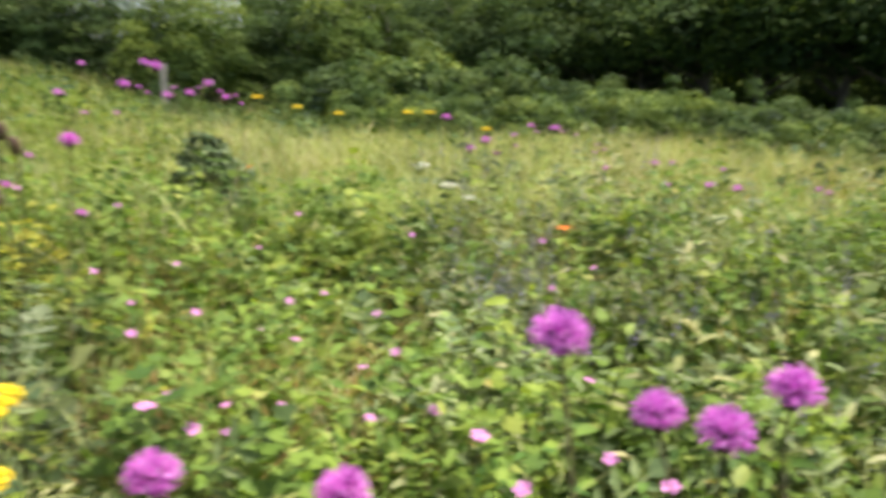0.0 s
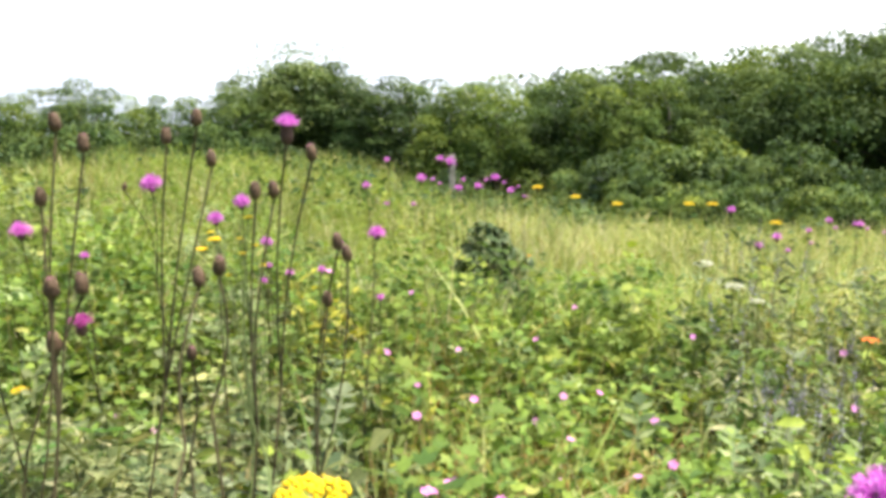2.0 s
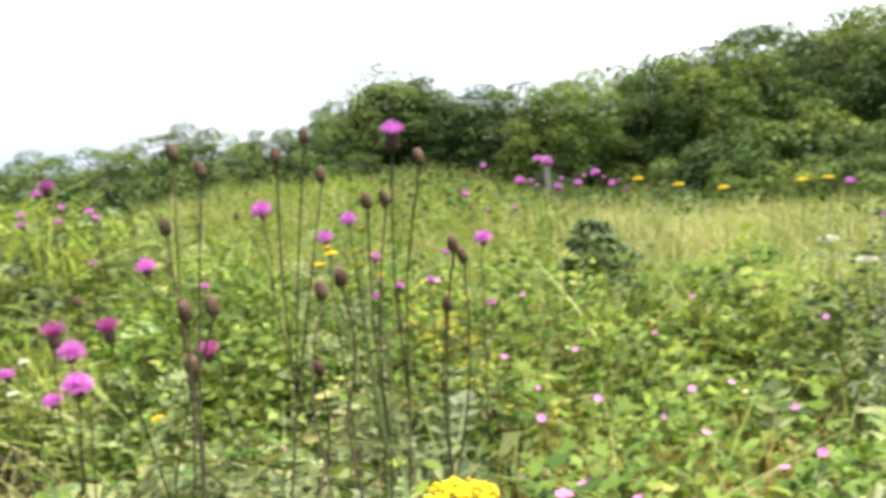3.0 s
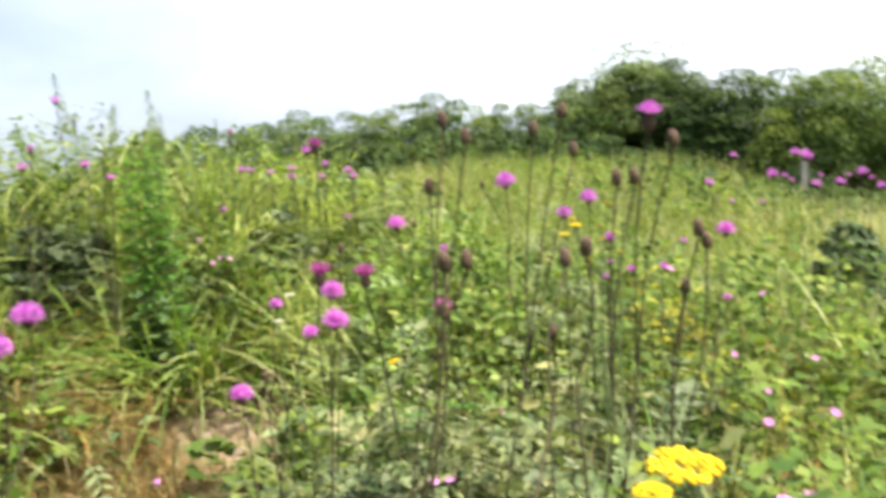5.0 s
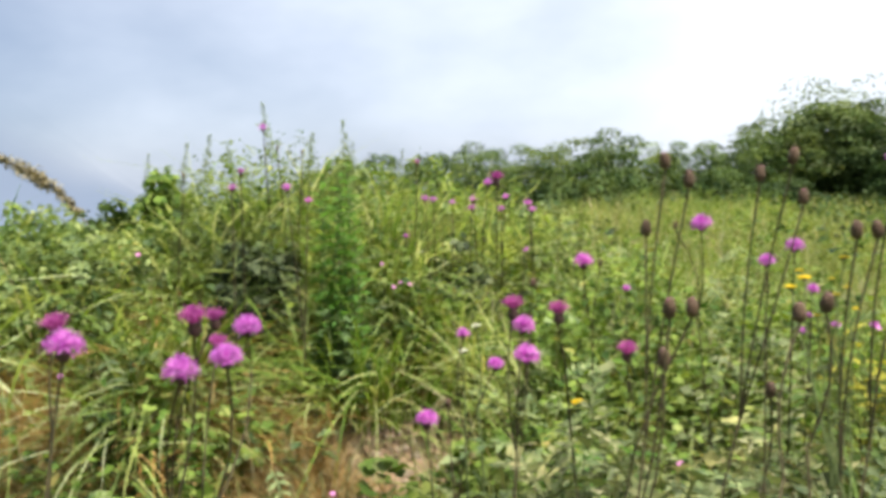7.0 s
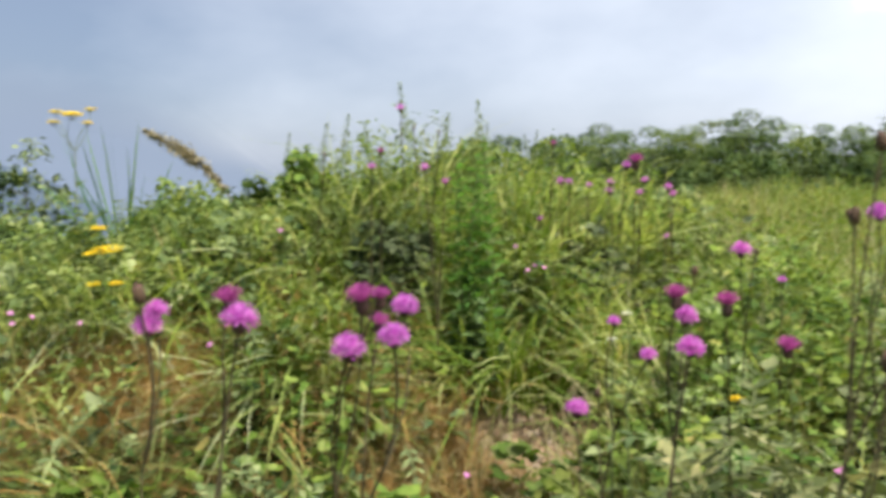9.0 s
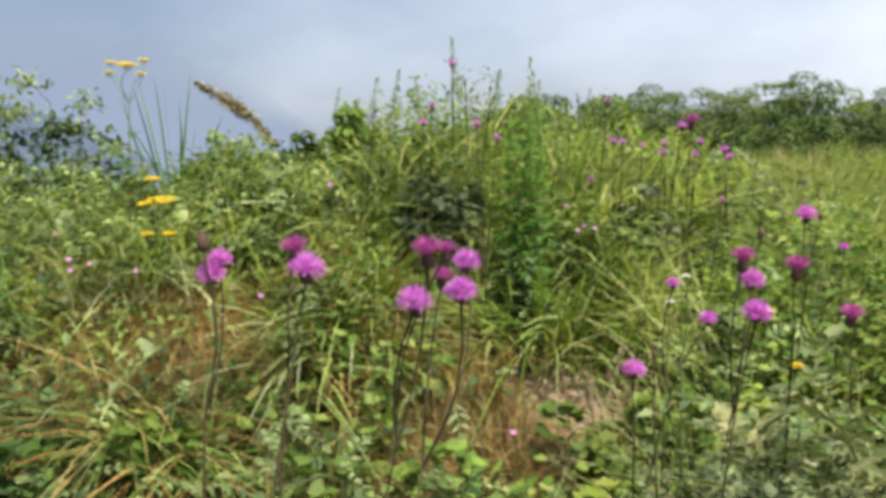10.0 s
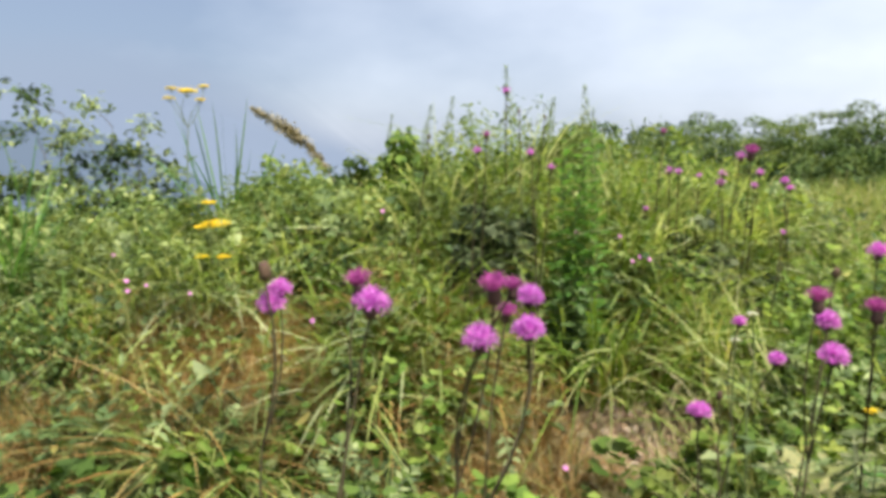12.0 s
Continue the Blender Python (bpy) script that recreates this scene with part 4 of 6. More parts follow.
DARK_FROND = mesh_of("leaf", *frond_shape(5, 0.46, 0.42, narrow=0.3), M["dark"])
DARK_LEAF = mesh_of("leaf", *leaf_shape(0.5), M["dark"])


def brush_shape(seed, n=330, droop=1.0):
    """The florets of an open head of width 1: fine ribbons, upright in the middle and spreading outside, with curled tips."""
    g = np.random.default_rng(seed)
    v, t = [], []
    for k in range(n):
        q = math.sqrt((k + 0.5) / n)
        a = k * 2.39996 + g.normal(0, 0.12)
        lean = q * (1.22 + 0.16 * droop) + g.normal(0, 0.12)
        length = (0.55 - 0.09 * q) * g.uniform(0.72, 1.14)
        ca, sa = math.cos(a), math.sin(a)
        r0 = 0.16 * q
        pts = []
        for s in (0.0, 0.5, 0.85, 1.0):
            tilt = lean * (0.72 + 0.34 * s)
            pts.append((r0 + math.sin(tilt) * length * s, math.cos(tilt) * length * s + 0.02))
        w = (0.010, 0.012, 0.016, 0.010)
        n0 = len(v)
        for (rr, zz), ww in zip(pts, w):
            v += [(ca * rr - sa * ww, sa * rr + ca * ww, zz), (ca * rr + sa * ww, sa * rr - ca * ww, zz)]
        for s in range(3):
            i = n0 + 2 * s
            t += [(i, i + 1, i + 3), (i, i + 3, i + 2)]
        # the lobes of the floret spread and curl at its tip
        rr, zz = pts[-1]
        tip = np.array([ca * rr, sa * rr, zz])
        out = np.array([ca * math.cos(lean), sa * math.cos(lean), -math.sin(lean)])
        side = np.array([-sa, ca, 0.0])
        turn = g.uniform(0, 6.28)
        for j in range(3):
            c, d = math.cos(turn + j * 2.09), math.sin(turn + j * 2.09)
            way, wide = out * c + side * d, side * c - out * d
            up = np.array([ca * math.sin(lean), sa * math.sin(lean), math.cos(lean)])
            n0 = len(v)
            v += [tuple(tip + wide * 0.011), tuple(tip - wide * 0.011), tuple(tip + way * 0.055 + up * 0.022)]
            t.append((n0, n0 + 1, n0 + 2))
            t.append((i + 2, i + 3, n0))
    return np.array(v), np.array(t)


def cup_shape(rings=((0.0, 0.05), (0.06, 0.15), (0.2, 0.19), (0.38, 0.16), (0.46, 0.17)), sides=10, scale=0.024):
    """A bulbous cup of overlapping bracts, with small bract tips standing out."""
    v, t = [], []
    for z, r in rings:
        for s in range(sides):
            a = 2 * math.pi * s / sides
            v.append((r * math.cos(a), r * math.sin(a), z))
    for k in range(len(rings) - 1):
        for s in range(sides):
            i, j = k * sides + s, k * sides + (s + 1) % sides
            t += [(i, j, j + sides), (i, j + sides, i + sides)]
    n = len(v)
    v.append((0, 0, rings[-1][0] + 0.02))
    m = (len(rings) - 1) * sides
    t += [(m + s, m + (s + 1) % sides, n) for s in range(sides)]
    for k in range(26):
        a, f = k * 2.4, (k + 1) / 27
        z = rings[0][0] + f * (rings[-1][0] - rings[0][0])
        r = np.interp(z, [q[0] for q in rings], [q[1] for q in rings])
        ca, sa, w = math.cos(a), math.sin(a), 0.035
        n = len(v)
        v += [(ca * r - sa * w, sa * r + ca * w, z - 0.03), (ca * r + sa * w, sa * r - ca * w, z - 0.03), (ca * (r + scale), sa * (r + scale), z + 0.06)]
        t.append((n, n + 1, n + 2))
    return np.array(v), np.array(t)


OPEN = [mesh_of("floret_brush", *brush_shape(300 + k, 440, 0.9 + 0.5 * k), M["petal"]) for k in range(3)]
UPRIGHT = mesh_of("floret_brush", *brush_shape(312, 260, -1.2), M["petal"])
SMALL = mesh_of("floret_brush", *brush_shape(305, 150, 1.2), M["petal"])
CLOSING = mesh_of("florets", *brush_shape(310, 170, -2.0), M["faded"])
TUFT = mesh_of("tuft", *brush_shape(311, 36, -3.6), M["faded"])
CUP = mesh_of("flower_head", *cup_shape(), M["bract"])
OVOID = mesh_of("seed_head", *cup_shape(((0.0, 0.06), (0.08, 0.2), (0.3, 0.27), (0.58, 0.24), (0.8, 0.15))), M["brown"])


def head(parent, place, size, state, lean, seed):
    """One thistle head: 0 open, 1 closing, 2 gone to brown seed."""
    axis = Vector((lean[0], lean[1], 1)).normalized()
    m = Matrix.Translation(Vector(place) - axis * size * (0.15 if state == 0 else 0.26)) @ axis.to_track_quat("Z", "Y").to_matrix().to_4x4() @ Matrix.Rotation(seed * 1.7, 4, "Z") @ Matrix.Scale(size * (0.85 if state == 0 else 1.0), 4)
    if state == 2:
        ob = part("seed_head", OVOID, None, parent, "dark brown closed seed head", m)
        part("tuft", TUFT, None, ob, "small reddish tuft", Matrix.Translation((0, 0, 0.62)) @ Matrix.Scale(0.42, 4))
        return
    ob = part("flower_head", CUP, None, parent, "dark scaly cup of the flower", m @ Matrix.Translation((0, 0, -0.40 - 0.16 * (state == 1))) @ Matrix.Diagonal((1.15 + 0.35 * (state == 1), 1.15 + 0.35 * (state == 1), 1.15 + 0.25 * (state == 1), 1)))
    if state == 3:
        ob.matrix_basis = m @ Matrix.Translation((0, 0, -0.78)) @ Matrix.Diagonal((1.75, 1.75, 1.95, 1))
        part("floret_brush", UPRIGHT, None, ob, "bright magenta florets", Matrix.Translation((0, 0, 0.38)) @ Matrix.Diagonal((0.60, 0.60, 0.66, 1)))
    elif state == 1:
        part("floret_brush", CLOSING, None, ob, "deep magenta closing florets", Matrix.Translation((0, 0, 0.36)) @ Matrix.Diagonal((0.8, 0.8, 1.0, 1)))
    else:
        part("floret_brush", OPEN[seed % 3] if math.hypot(parent.location.x, parent.location.y) < 2.4 else SMALL, None, ob, "bright magenta florets", Matrix.Translation((0, 0, 0.31)) @ Matrix.Diagonal((0.83, 0.83, 1.0, 1)))


def stem_leaves(t, line, n, size, mesh, seed, low=0.05, high=0.75):
    r = random.Random(seed)
    for k in range(n):
        f = low + (high - low) * (k + 0.5) / n
        q = f * (len(line) - 1)
        p = line[int(q)].lerp(line[min(int(q) + 1, len(line) - 1)], q - int(q))
        m = Matrix.Translation(p) @ Matrix.Rotation(k * 2.4 + r.uniform(-0.4, 0.4), 4, "Z") @ Matrix.Rotation(r.uniform(0.05, 0.75), 4, "X") @ Matrix.Scale(size * (1.25 - 0.7 * f) * r.uniform(0.8, 1.15), 4)
        part("leaf", mesh, None, t, "", m)


def thistle(heads, low, label, group, seed, leaf_n=8, leaf_size=0.13, thick=0.002, category="thistle"):
    """A plant that carries heads (x, y, z, width, state) on one branching stem; low: a point that the stem passes."""
    hs = [Vector(h[:3]) for h in heads]
    mid = sum(hs, Vector()) / len(hs)
    low = Vector(low)
    way = (low - mid) / max(0.05, mid.z - low.z)
    base = mid.copy()
    for _ in range(6):
        base = mid + way * (mid.z - foot(base.x, base.y))
    base.z = foot(base.x, base.y) - 0.01
    t = thing("thistle", base, label, category, group)
    r = random.Random(seed)
    loc = [h - base for h in hs]
    top = mid - base
    tallest = max(range(len(loc)), key=lambda k: loc[k].z)
    fork = top * (0.80 if len(hs) > 1 else 0.9)
    fork.z = min(fork.z, min(p.z for p in loc) - 0.035)
    line = bow((0, 0, 0), fork, 0.012 if heads[0][4] != 2 else 0.05, 7, seed)
    part("stem", tube(line, [thick * (1.35 - 0.09 * k) for k in range(8)], 6), M["stem"], t)
    for k, p in enumerate(loc):
        h = heads[k]
        end = p - Vector((0, 0, h[3] * 0.28))
        part("branch", tube(bow(fork, end, 0.08, 4, seed + k), [thick * 0.72, thick * 0.66, thick * 0.6, thick * 0.6, thick * 0.75], 5), M["stem"], t)
        # open heads nod a little towards the light side of the slope
        far_off = math.hypot(h[0], h[1])
        nod = r.uniform(0.0, 0.22) if h[4] == 0 else r.uniform(0, 0.15)
        head(t, p, h[3], h[4], (-h[0] / far_off * nod + r.uniform(-0.14, 0.14), -h[1] / far_off * nod + r.uniform(-0.14, 0.14)), seed + k)
    stem_leaves(t, line, leaf_n, leaf_size, FROND, seed, 0.25, 0.9)
    return t


# near thistles: plants as (stem's lower point), then heads as x, y, z, width, state
THISTLES_A = [
    ((-0.936, 0.625, 0.72), [(-0.953, 0.648, 1.034, 0.029, 1), (-0.908, 0.634, 0.97, 0.038, 0), (-0.964, 0.676, 0.999, 0.037, 0)]),
    ((-1.027, 0.832, 0.785), [(-0.895, 0.685, 1.029, 0.028, 1)]),
    ((-1.112, 0.6, 0.666), [(-1.102, 0.585, 0.838, 0.039, 0)]),
    ((-1.136, 0.653, 0.676), [(-1.158, 0.665, 0.831, 0.02, 2)]),
    ((-1.181, 0.729, 0.799), [(-1.204, 0.734, 0.942, 0.026, 0), (-1.134, 0.752, 0.895, 0.031, 0)]),
]
THISTLES_B = [
    ((-1.233, 1.209, 0.663), [(-1.176, 1.133, 0.856, 0.037, 1)]),
    ((-1.406, 1.262, 0.835), [(-1.283, 1.114, 1.036, 0.043, 0), (-1.396, 1.28, 1.004, 0.02, 2)]),
    ((-0.903, 0.127, 0.86), [(-0.861, 0.135, 1.04, 0.037, 0), (-0.879, 0.157, 1.088, 0.027, 1), (-0.896, 0.185, 1.083, 0.02, 1)]),
    ((-0.88, 0.148, 0.84), [(-0.83, 0.173, 1.053, 0.033, 0), (-1.038, 0.272, 1.042, 0.037, 0), (-0.948, 0.202, 1.044, 0.02, 1)]),
    ((-0.892, -0.003, 0.869), [(-0.898, 0.035, 1.075, 0.039, 0)]),
]
THISTLES_C = [
    ((-0.92, 0.01, 0.873), [(-0.968, 0.037, 1.084, 0.027, 1)]),
    ((-1.116, -0.061, 0.76), [(-1.172, -0.031, 1.025, 0.04, 0), (-1.181, -0.018, 1.042, 0.033, 0), (-1.16, -0.039, 1.061, 0.032, 2)]),
    ((0.068, 0.371, 0.969), [(0.066, 0.414, 1.034, 0.034, 0)]),
    ((0.146, 0.437, 0.911), [(0.137, 0.453, 0.965, 0.034, 0)]),
    ((0.168, 0.42, 0.922), [(0.169, 0.422, 0.968, 0.036, 0)]),
]
THISTLES_D = [
    ((0.239, 0.472, 0.887), [(0.242, 0.493, 0.961, 0.039, 0)]),
    ((-0.185, 0.437, 0.911), [(-0.224, 0.535, 0.869, 0.044, 0)]),
    ((-0.056, 0.393, 0.94), [(-0.059, 0.403, 0.938, 0.035, 0)]),
    ((-1.119, 1.292, 0.859), [(-1.08, 1.247, 1.116, 0.044, 0), (-1.134, 1.234, 1.105, 0.02, 2)]),
    ((-0.938, 1.34, 0.873), [(-0.893, 1.275, 1.079, 0.035, 0)]),
]
THISTLES_E = [
    ((-0.888, 1.177, 0.907), [(-0.898, 1.196, 1.056, 0.031, 0)]),
    ((-0.732, 1.505, 0.82), [(-0.747, 1.573, 0.978, 0.041, 0)]),
]
THISTLES = THISTLES_A + THISTLES_B + THISTLES_C + THISTLES_D + THISTLES_E
SEEDED_A = [
    ((-0.474, 0.389, 0.993), [(-0.455, 0.423, 1.113, 0.02, 2), (-0.454, 0.395, 1.116, 0.02, 2), (-0.468, 0.405, 1.073, 0.02, 2)]),
    ((-0.553, 0.481, 0.989), [(-0.556, 0.513, 1.23, 0.02, 2), (-0.532, 0.517, 1.212, 0.02, 2), (-0.575, 0.507, 1.166, 0.02, 2)]),
    ((-0.523, 0.58, 0.973), [(-0.521, 0.61, 1.215, 0.02, 2), (-0.491, 0.618, 1.231, 0.02, 2), (-0.494, 0.641, 1.191, 0.02, 2)]),
    ((-0.383, 0.476, 1.06), [(-0.38, 0.484, 1.118, 0.02, 2)]),
    ((-0.394, 0.463, 1.06), [(-0.41, 0.498, 1.105, 0.02, 2)]),
    ((-0.418, 0.582, 0.974), [(-0.42, 0.601, 1.164, 0.02, 2), (-0.409, 0.615, 1.164, 0.02, 2)]),
]
SEEDED_B = [
    ((-0.376, 0.632, 0.96), [(-0.355, 0.633, 1.114, 0.02, 2), (-0.362, 0.665, 1.097, 0.02, 2), (-0.38, 0.654, 1.053, 0.02, 2)]),
    ((-0.495, 0.579, 0.939), [(-0.494, 0.588, 1.008, 0.02, 2)]),
    ((-0.404, 0.602, 0.994), [(-0.396, 0.624, 1.228, 0.0195, 3), (-0.375, 0.628, 1.197, 0.02, 2)]),
    ((-1.025, 0.743, 0.966), [(-1.028, 0.751, 1.045, 0.02, 2)]),
]
SEEDED = SEEDED_A + SEEDED_B
for k, (low, heads) in enumerate(THISTLES):
    thistle(heads, low, "magenta thistle with branching purplish stem", "thistles near the camera", 400 + 7 * k, 15, 0.066, 0.0021)
for k, (low, heads) in enumerate(SEEDED):
    thistle(heads, low, "tall thistle gone to brown seed heads", "seeding thistles", 700 + 9 * k, 17, 0.075, 0.0017)
FAR_THISTLES_A = [
    (0.18, 3.299, 0.732, 0.047, 0),
    (0.11, 3.189, 0.713, 0.046, 0),
    (0.56, 5.023, 0.578, 0.047, 0),
    (0.664, 4.617, 0.612, 0.053, 0),
    (0.876, 4.478, 0.491, 0.042, 0),
    (0.869, 4.157, 0.46, 0.036, 0),
    (1.026, 3.768, 0.554, 0.049, 0),
    (1.137, 3.866, 0.532, 0.045, 0),
    (1.032, 3.541, 0.489, 0.036, 0),
    (1.15, 3.344, 0.528, 0.049, 0),
    (1.235, 3.243, 0.536, 0.047, 0),
    (1.425, 3.957, 0.487, 0.034, 0),
    (1.722, 3.536, 0.471, 0.036, 0),
    (1.717, 3.433, 0.475, 0.035, 0),
    (0.453, 5.006, 0.519, 0.043, 0),
    (0.022, 5.038, 0.63, 0.065, 0),
    (-1.083, 3.045, 1.048, 0.057, 0),
    (-1.121, 3.037, 1.06, 0.044, 0),
    (-1.414, 2.937, 0.957, 0.044, 0),
]
FAR_THISTLES_B = [
    (-1.336, 2.979, 1.06, 0.03, 0),
    (-1.194, 3.001, 0.984, 0.048, 0),
    (-1.045, 3.032, 0.941, 0.039, 0),
    (-0.967, 3.054, 0.946, 0.044, 0),
    (-0.901, 3.079, 0.98, 0.044, 0),
    (-0.838, 3.085, 0.928, 0.034, 0),
    (-1.221, 2.972, 0.879, 0.025, 0),
    (-1.328, 2.944, 0.882, 0.025, 0),
    (-0.784, 3.093, 0.902, 0.021, 0),
    (0.253, 3.73, 0.608, 0.028, 0),
    (0.389, 4.182, 0.573, 0.026, 0),
    (0.525, 4.439, 0.616, 0.027, 0),
    (0.618, 4.467, 0.634, 0.033, 0),
    (0.677, 4.477, 0.609, 0.027, 0),
    (0.759, 4.495, 0.589, 0.027, 0),
    (0.85, 4.302, 0.559, 0.026, 0),
    (0.89, 4.307, 0.535, 0.026, 0),
    (0.946, 4.316, 0.505, 0.02, 0),
    (-1.43, 3.769, 0.914, 0.032, 0),
]
FAR_THISTLES_C = [
    (-1.464, 3.962, 0.874, 0.027, 0),
    (-1.342, 3.999, 0.894, 0.027, 0),
    (-1.225, 4.03, 0.89, 0.027, 0),
    (-1.129, 4.052, 0.873, 0.027, 0),
    (-1.055, 4.066, 0.85, 0.021, 0),
    (-1.534, 1.519, 0.907, 0.024, 0),
    (-1.013, 1.541, 0.955, 0.03, 0),
    (-1.165, 1.784, 0.846, 0.02, 0),
    (-1.019, 1.644, 0.86, 0.024, 0),
    (-0.956, 1.691, 0.863, 0.022, 0),
    (-1.174, 1.77, 0.807, 0.02, 0),
    (-0.792, 1.676, 0.804, 0.02, 0),
    (-1.104, 2.087, 0.863, 0.022, 0),
    (-2.389, 1.896, 0.934, 0.02, 0),
]
FAR_THISTLES = FAR_THISTLES_A + FAR_THISTLES_B + FAR_THISTLES_C
RIDGE_THISTLES_A = [
    (-2.726, 1.649, 1.14, 0.039, 0),
    (-2.712, 1.681, 1.136, 0.034, 0),
    (-2.68, 1.753, 1.12, 0.034, 0),
    (-2.646, 1.824, 1.096, 0.046, 0),
    (-2.648, 1.834, 1.131, 0.039, 0),
    (-2.632, 1.901, 1.196, 0.052, 0),
    (-2.62, 1.939, 1.217, 0.052, 1),
    (-2.596, 1.962, 1.135, 0.039, 0),
    (-2.597, 1.939, 1.087, 0.034, 0),
    (-2.557, 2.046, 1.106, 0.039, 0),
    (-2.545, 2.062, 1.078, 0.039, 0),
    (-2.736, 1.56, 0.994, 0.031, 0),
    (-2.756, 1.638, 1.287, 0.024, 1),
    (-2.591, 0.809, 1.213, 0.035, 0),
    (-2.587, 0.84, 1.264, 0.024, 1),
    (-2.523, 0.971, 1.208, 0.035, 0),
    (-2.49, 1.032, 1.16, 0.032, 0),
    (-2.177, 1.706, 0.957, 0.021, 0),
    (-3.103, 1.13, 1.447, 0.043, 0),
]
RIDGE_THISTLES_B = [
    (-3.023, 1.153, 1.356, 0.02, 2),
    (-2.89, 1.2, 1.334, 0.02, 2),
    (-2.949, 0.757, 1.256, 0.02, 2),
]
RIDGE_THISTLES = RIDGE_THISTLES_A + RIDGE_THISTLES_B
for k, (x, y, z, w, s) in enumerate(FAR_THISTLES):
    r = random.Random(900 + k)
    thistle([(x, y, z, w, s)], (x + r.uniform(-0.03, 0.03), y + r.uniform(-0.03, 0.03), z - 0.4), "slender thistle with one magenta head", "thistles in the meadow", 900 + k, 3, 0.07, 0.002)
for k, (x, y, z, w, s) in enumerate(RIDGE_THISTLES):
    r = random.Random(1500 + k)
    thistle([(x, y, z, w, s)], (x + r.uniform(-0.03, 0.03), y + r.uniform(-0.03, 0.03), z - 0.4), "slender thistle on the ridge with a small magenta head", "thistles on the ridge", 1500 + k, 3, 0.06, 0.003)


# ---- pink cranesbills ----
def petals_shape():
    """Five rounded petals of a flower of width 1."""
    out = []
    one = (np.array([(0, 0, 0), (-0.17, 0.26, 0.07), (0.17, 0.26, 0.07), (-0.19, 0.42, 0.10), (0.19, 0.42, 0.10), (0, 0.5, 0.09), (0, 0.3, 0.03)]),
           np.array([(0, 6, 1), (0, 2, 6), (1, 6, 3), (6, 2, 4), (3, 6, 5), (6, 4, 5)]))
    for k in range(5):
        a = 2 * math.pi * k / 5
        c, s = math.cos(a), math.sin(a)
        v = one[0] @ np.array([(c, s, 0), (-s, c, 0), (0, 0, 1)])
        out.append((v, one[1]))
    return join(*out)


BLOSSOM = mesh_of("petals", *petals_shape(), M["pink"])
EYE_DOT = mesh_of("flower_centre", *tube([(0, 0, 0), (0, 0, 0.05), (0, 0, 0.09)], [0.06, 0.055, 0.03], 6), M["white"])


def cranesbill(x, y, z, w, seed):
    r = random.Random(seed)
    base = Vector((x + r.uniform(-0.05, 0.05), y + r.uniform(-0.05, 0.05), 0))
    base.z = foot(base.x, base.y)
    t = thing("cranesbill", base, "small pale pink five-petalled flower on a thin stalk", "flower", "pink cranesbills")
    top = Vector((x, y, z)) - base
    part("stalk", tube(bow((0, 0, 0), top, 0.08, 5, seed), [0.0014, 0.0013, 0.0012, 0.0011, 0.001, 0.001], 4), M["stalk"], t)
    axis = Vector((-x * 0.35 + r.uniform(-0.5, 0.5), -y * 0.35 + r.uniform(-0.5, 0.5), 1.0)).normalized()
    m = Matrix.Translation(top) @ axis.to_track_quat("Z", "Y").to_matrix().to_4x4() @ Matrix.Rotation(r.uniform(0, 6), 4, "Z")
    part("corolla", BLOSSOM, None, t, "", m @ Matrix.Scale(w, 4))
    part("flower_centre", EYE_DOT, None, t, "", m @ Matrix.Scale(w, 4))


PINKS = [
    (-0.47, 2.491, 0.602),
    (-0.523, 2.151, 0.586),
    (-0.574, 1.714, 0.554),
    (-0.351, 2.039, 0.389),
    (-0.301, 1.394, 0.53),
    (-0.729, 2.059, 0.566),
    (-0.376, 1.817, 0.545),
    (-0.268, 1.68, 0.613),
    (-0.428, 1.741, 0.504),
    (-0.273, 1.356, 0.635),
    (-0.617, 1.449, 0.611),
    (-0.133, 1.498, 0.632),
    (-0.088, 1.348, 0.614),
    (-0.145, 1.309, 0.601),
    (-0.362, 1.185, 0.586),
    (-0.376, 1.06, 0.614),
    (-0.28, 1.243, 0.559),
    (-0.421, 1.127, 0.639),
    (-0.347, 1.132, 0.568),
    (-0.011, 1.116, 0.616),
    (-0.428, 1.036, 0.665),
    (-0.705, 1.675, 0.591),
    (0.318, 2.421, 0.531),
    (0.304, 2.071, 0.492),
    (0.466, 2.322, 0.473),
    (-0.09, 2.213, 0.608),
    (-1.23, 2.233, 0.742),
    (-1.007, 2.153, 0.685),
    (-0.825, 1.952, 0.754),
    (-0.813, 1.742, 0.646),
]
PINKS_WEST = [
    (-3.058, -0.311, 0.753),
    (-3.018, -0.246, 0.741),
    (-2.977, -0.104, 0.712),
    (-3.008, -0.307, 0.726),
    (-2.592, 0.255, 0.675),
    (-3.021, 0.596, 0.981),
    (-2.647, 1.392, 0.902),
    (-2.532, 1.406, 0.841),
    (-2.485, 1.412, 0.837),
    (-2.507, 1.356, 0.831),
    (-2.692, 1.238, 0.925),
    (-1.863, 0.77, 0.415),
    (-3.509, -0.381, 0.785),
    (-1.442, 1.469, 0.508),
    (-0.888, 0.814, 0.659),
    (-0.896, 0.785, 0.667),
    (-1.3, 1.448, 0.498),
    (-0.612, 1.443, 0.61),
    (-0.431, 1.02, 0.671),
    (-0.426, 1.108, 0.645),
    (0.232, 1.144, 0.653),
    (0.185, 0.772, 0.736),
    (0.255, 0.772, 0.7),
    (0.083, 0.719, 0.732),
    (0.041, 0.779, 0.76),
    (-0.015, 1.131, 0.609),
    (-0.125, 1.217, 0.547),
    (-0.378, 1.078, 0.607),
    (-0.361, 1.187, 0.588),
]
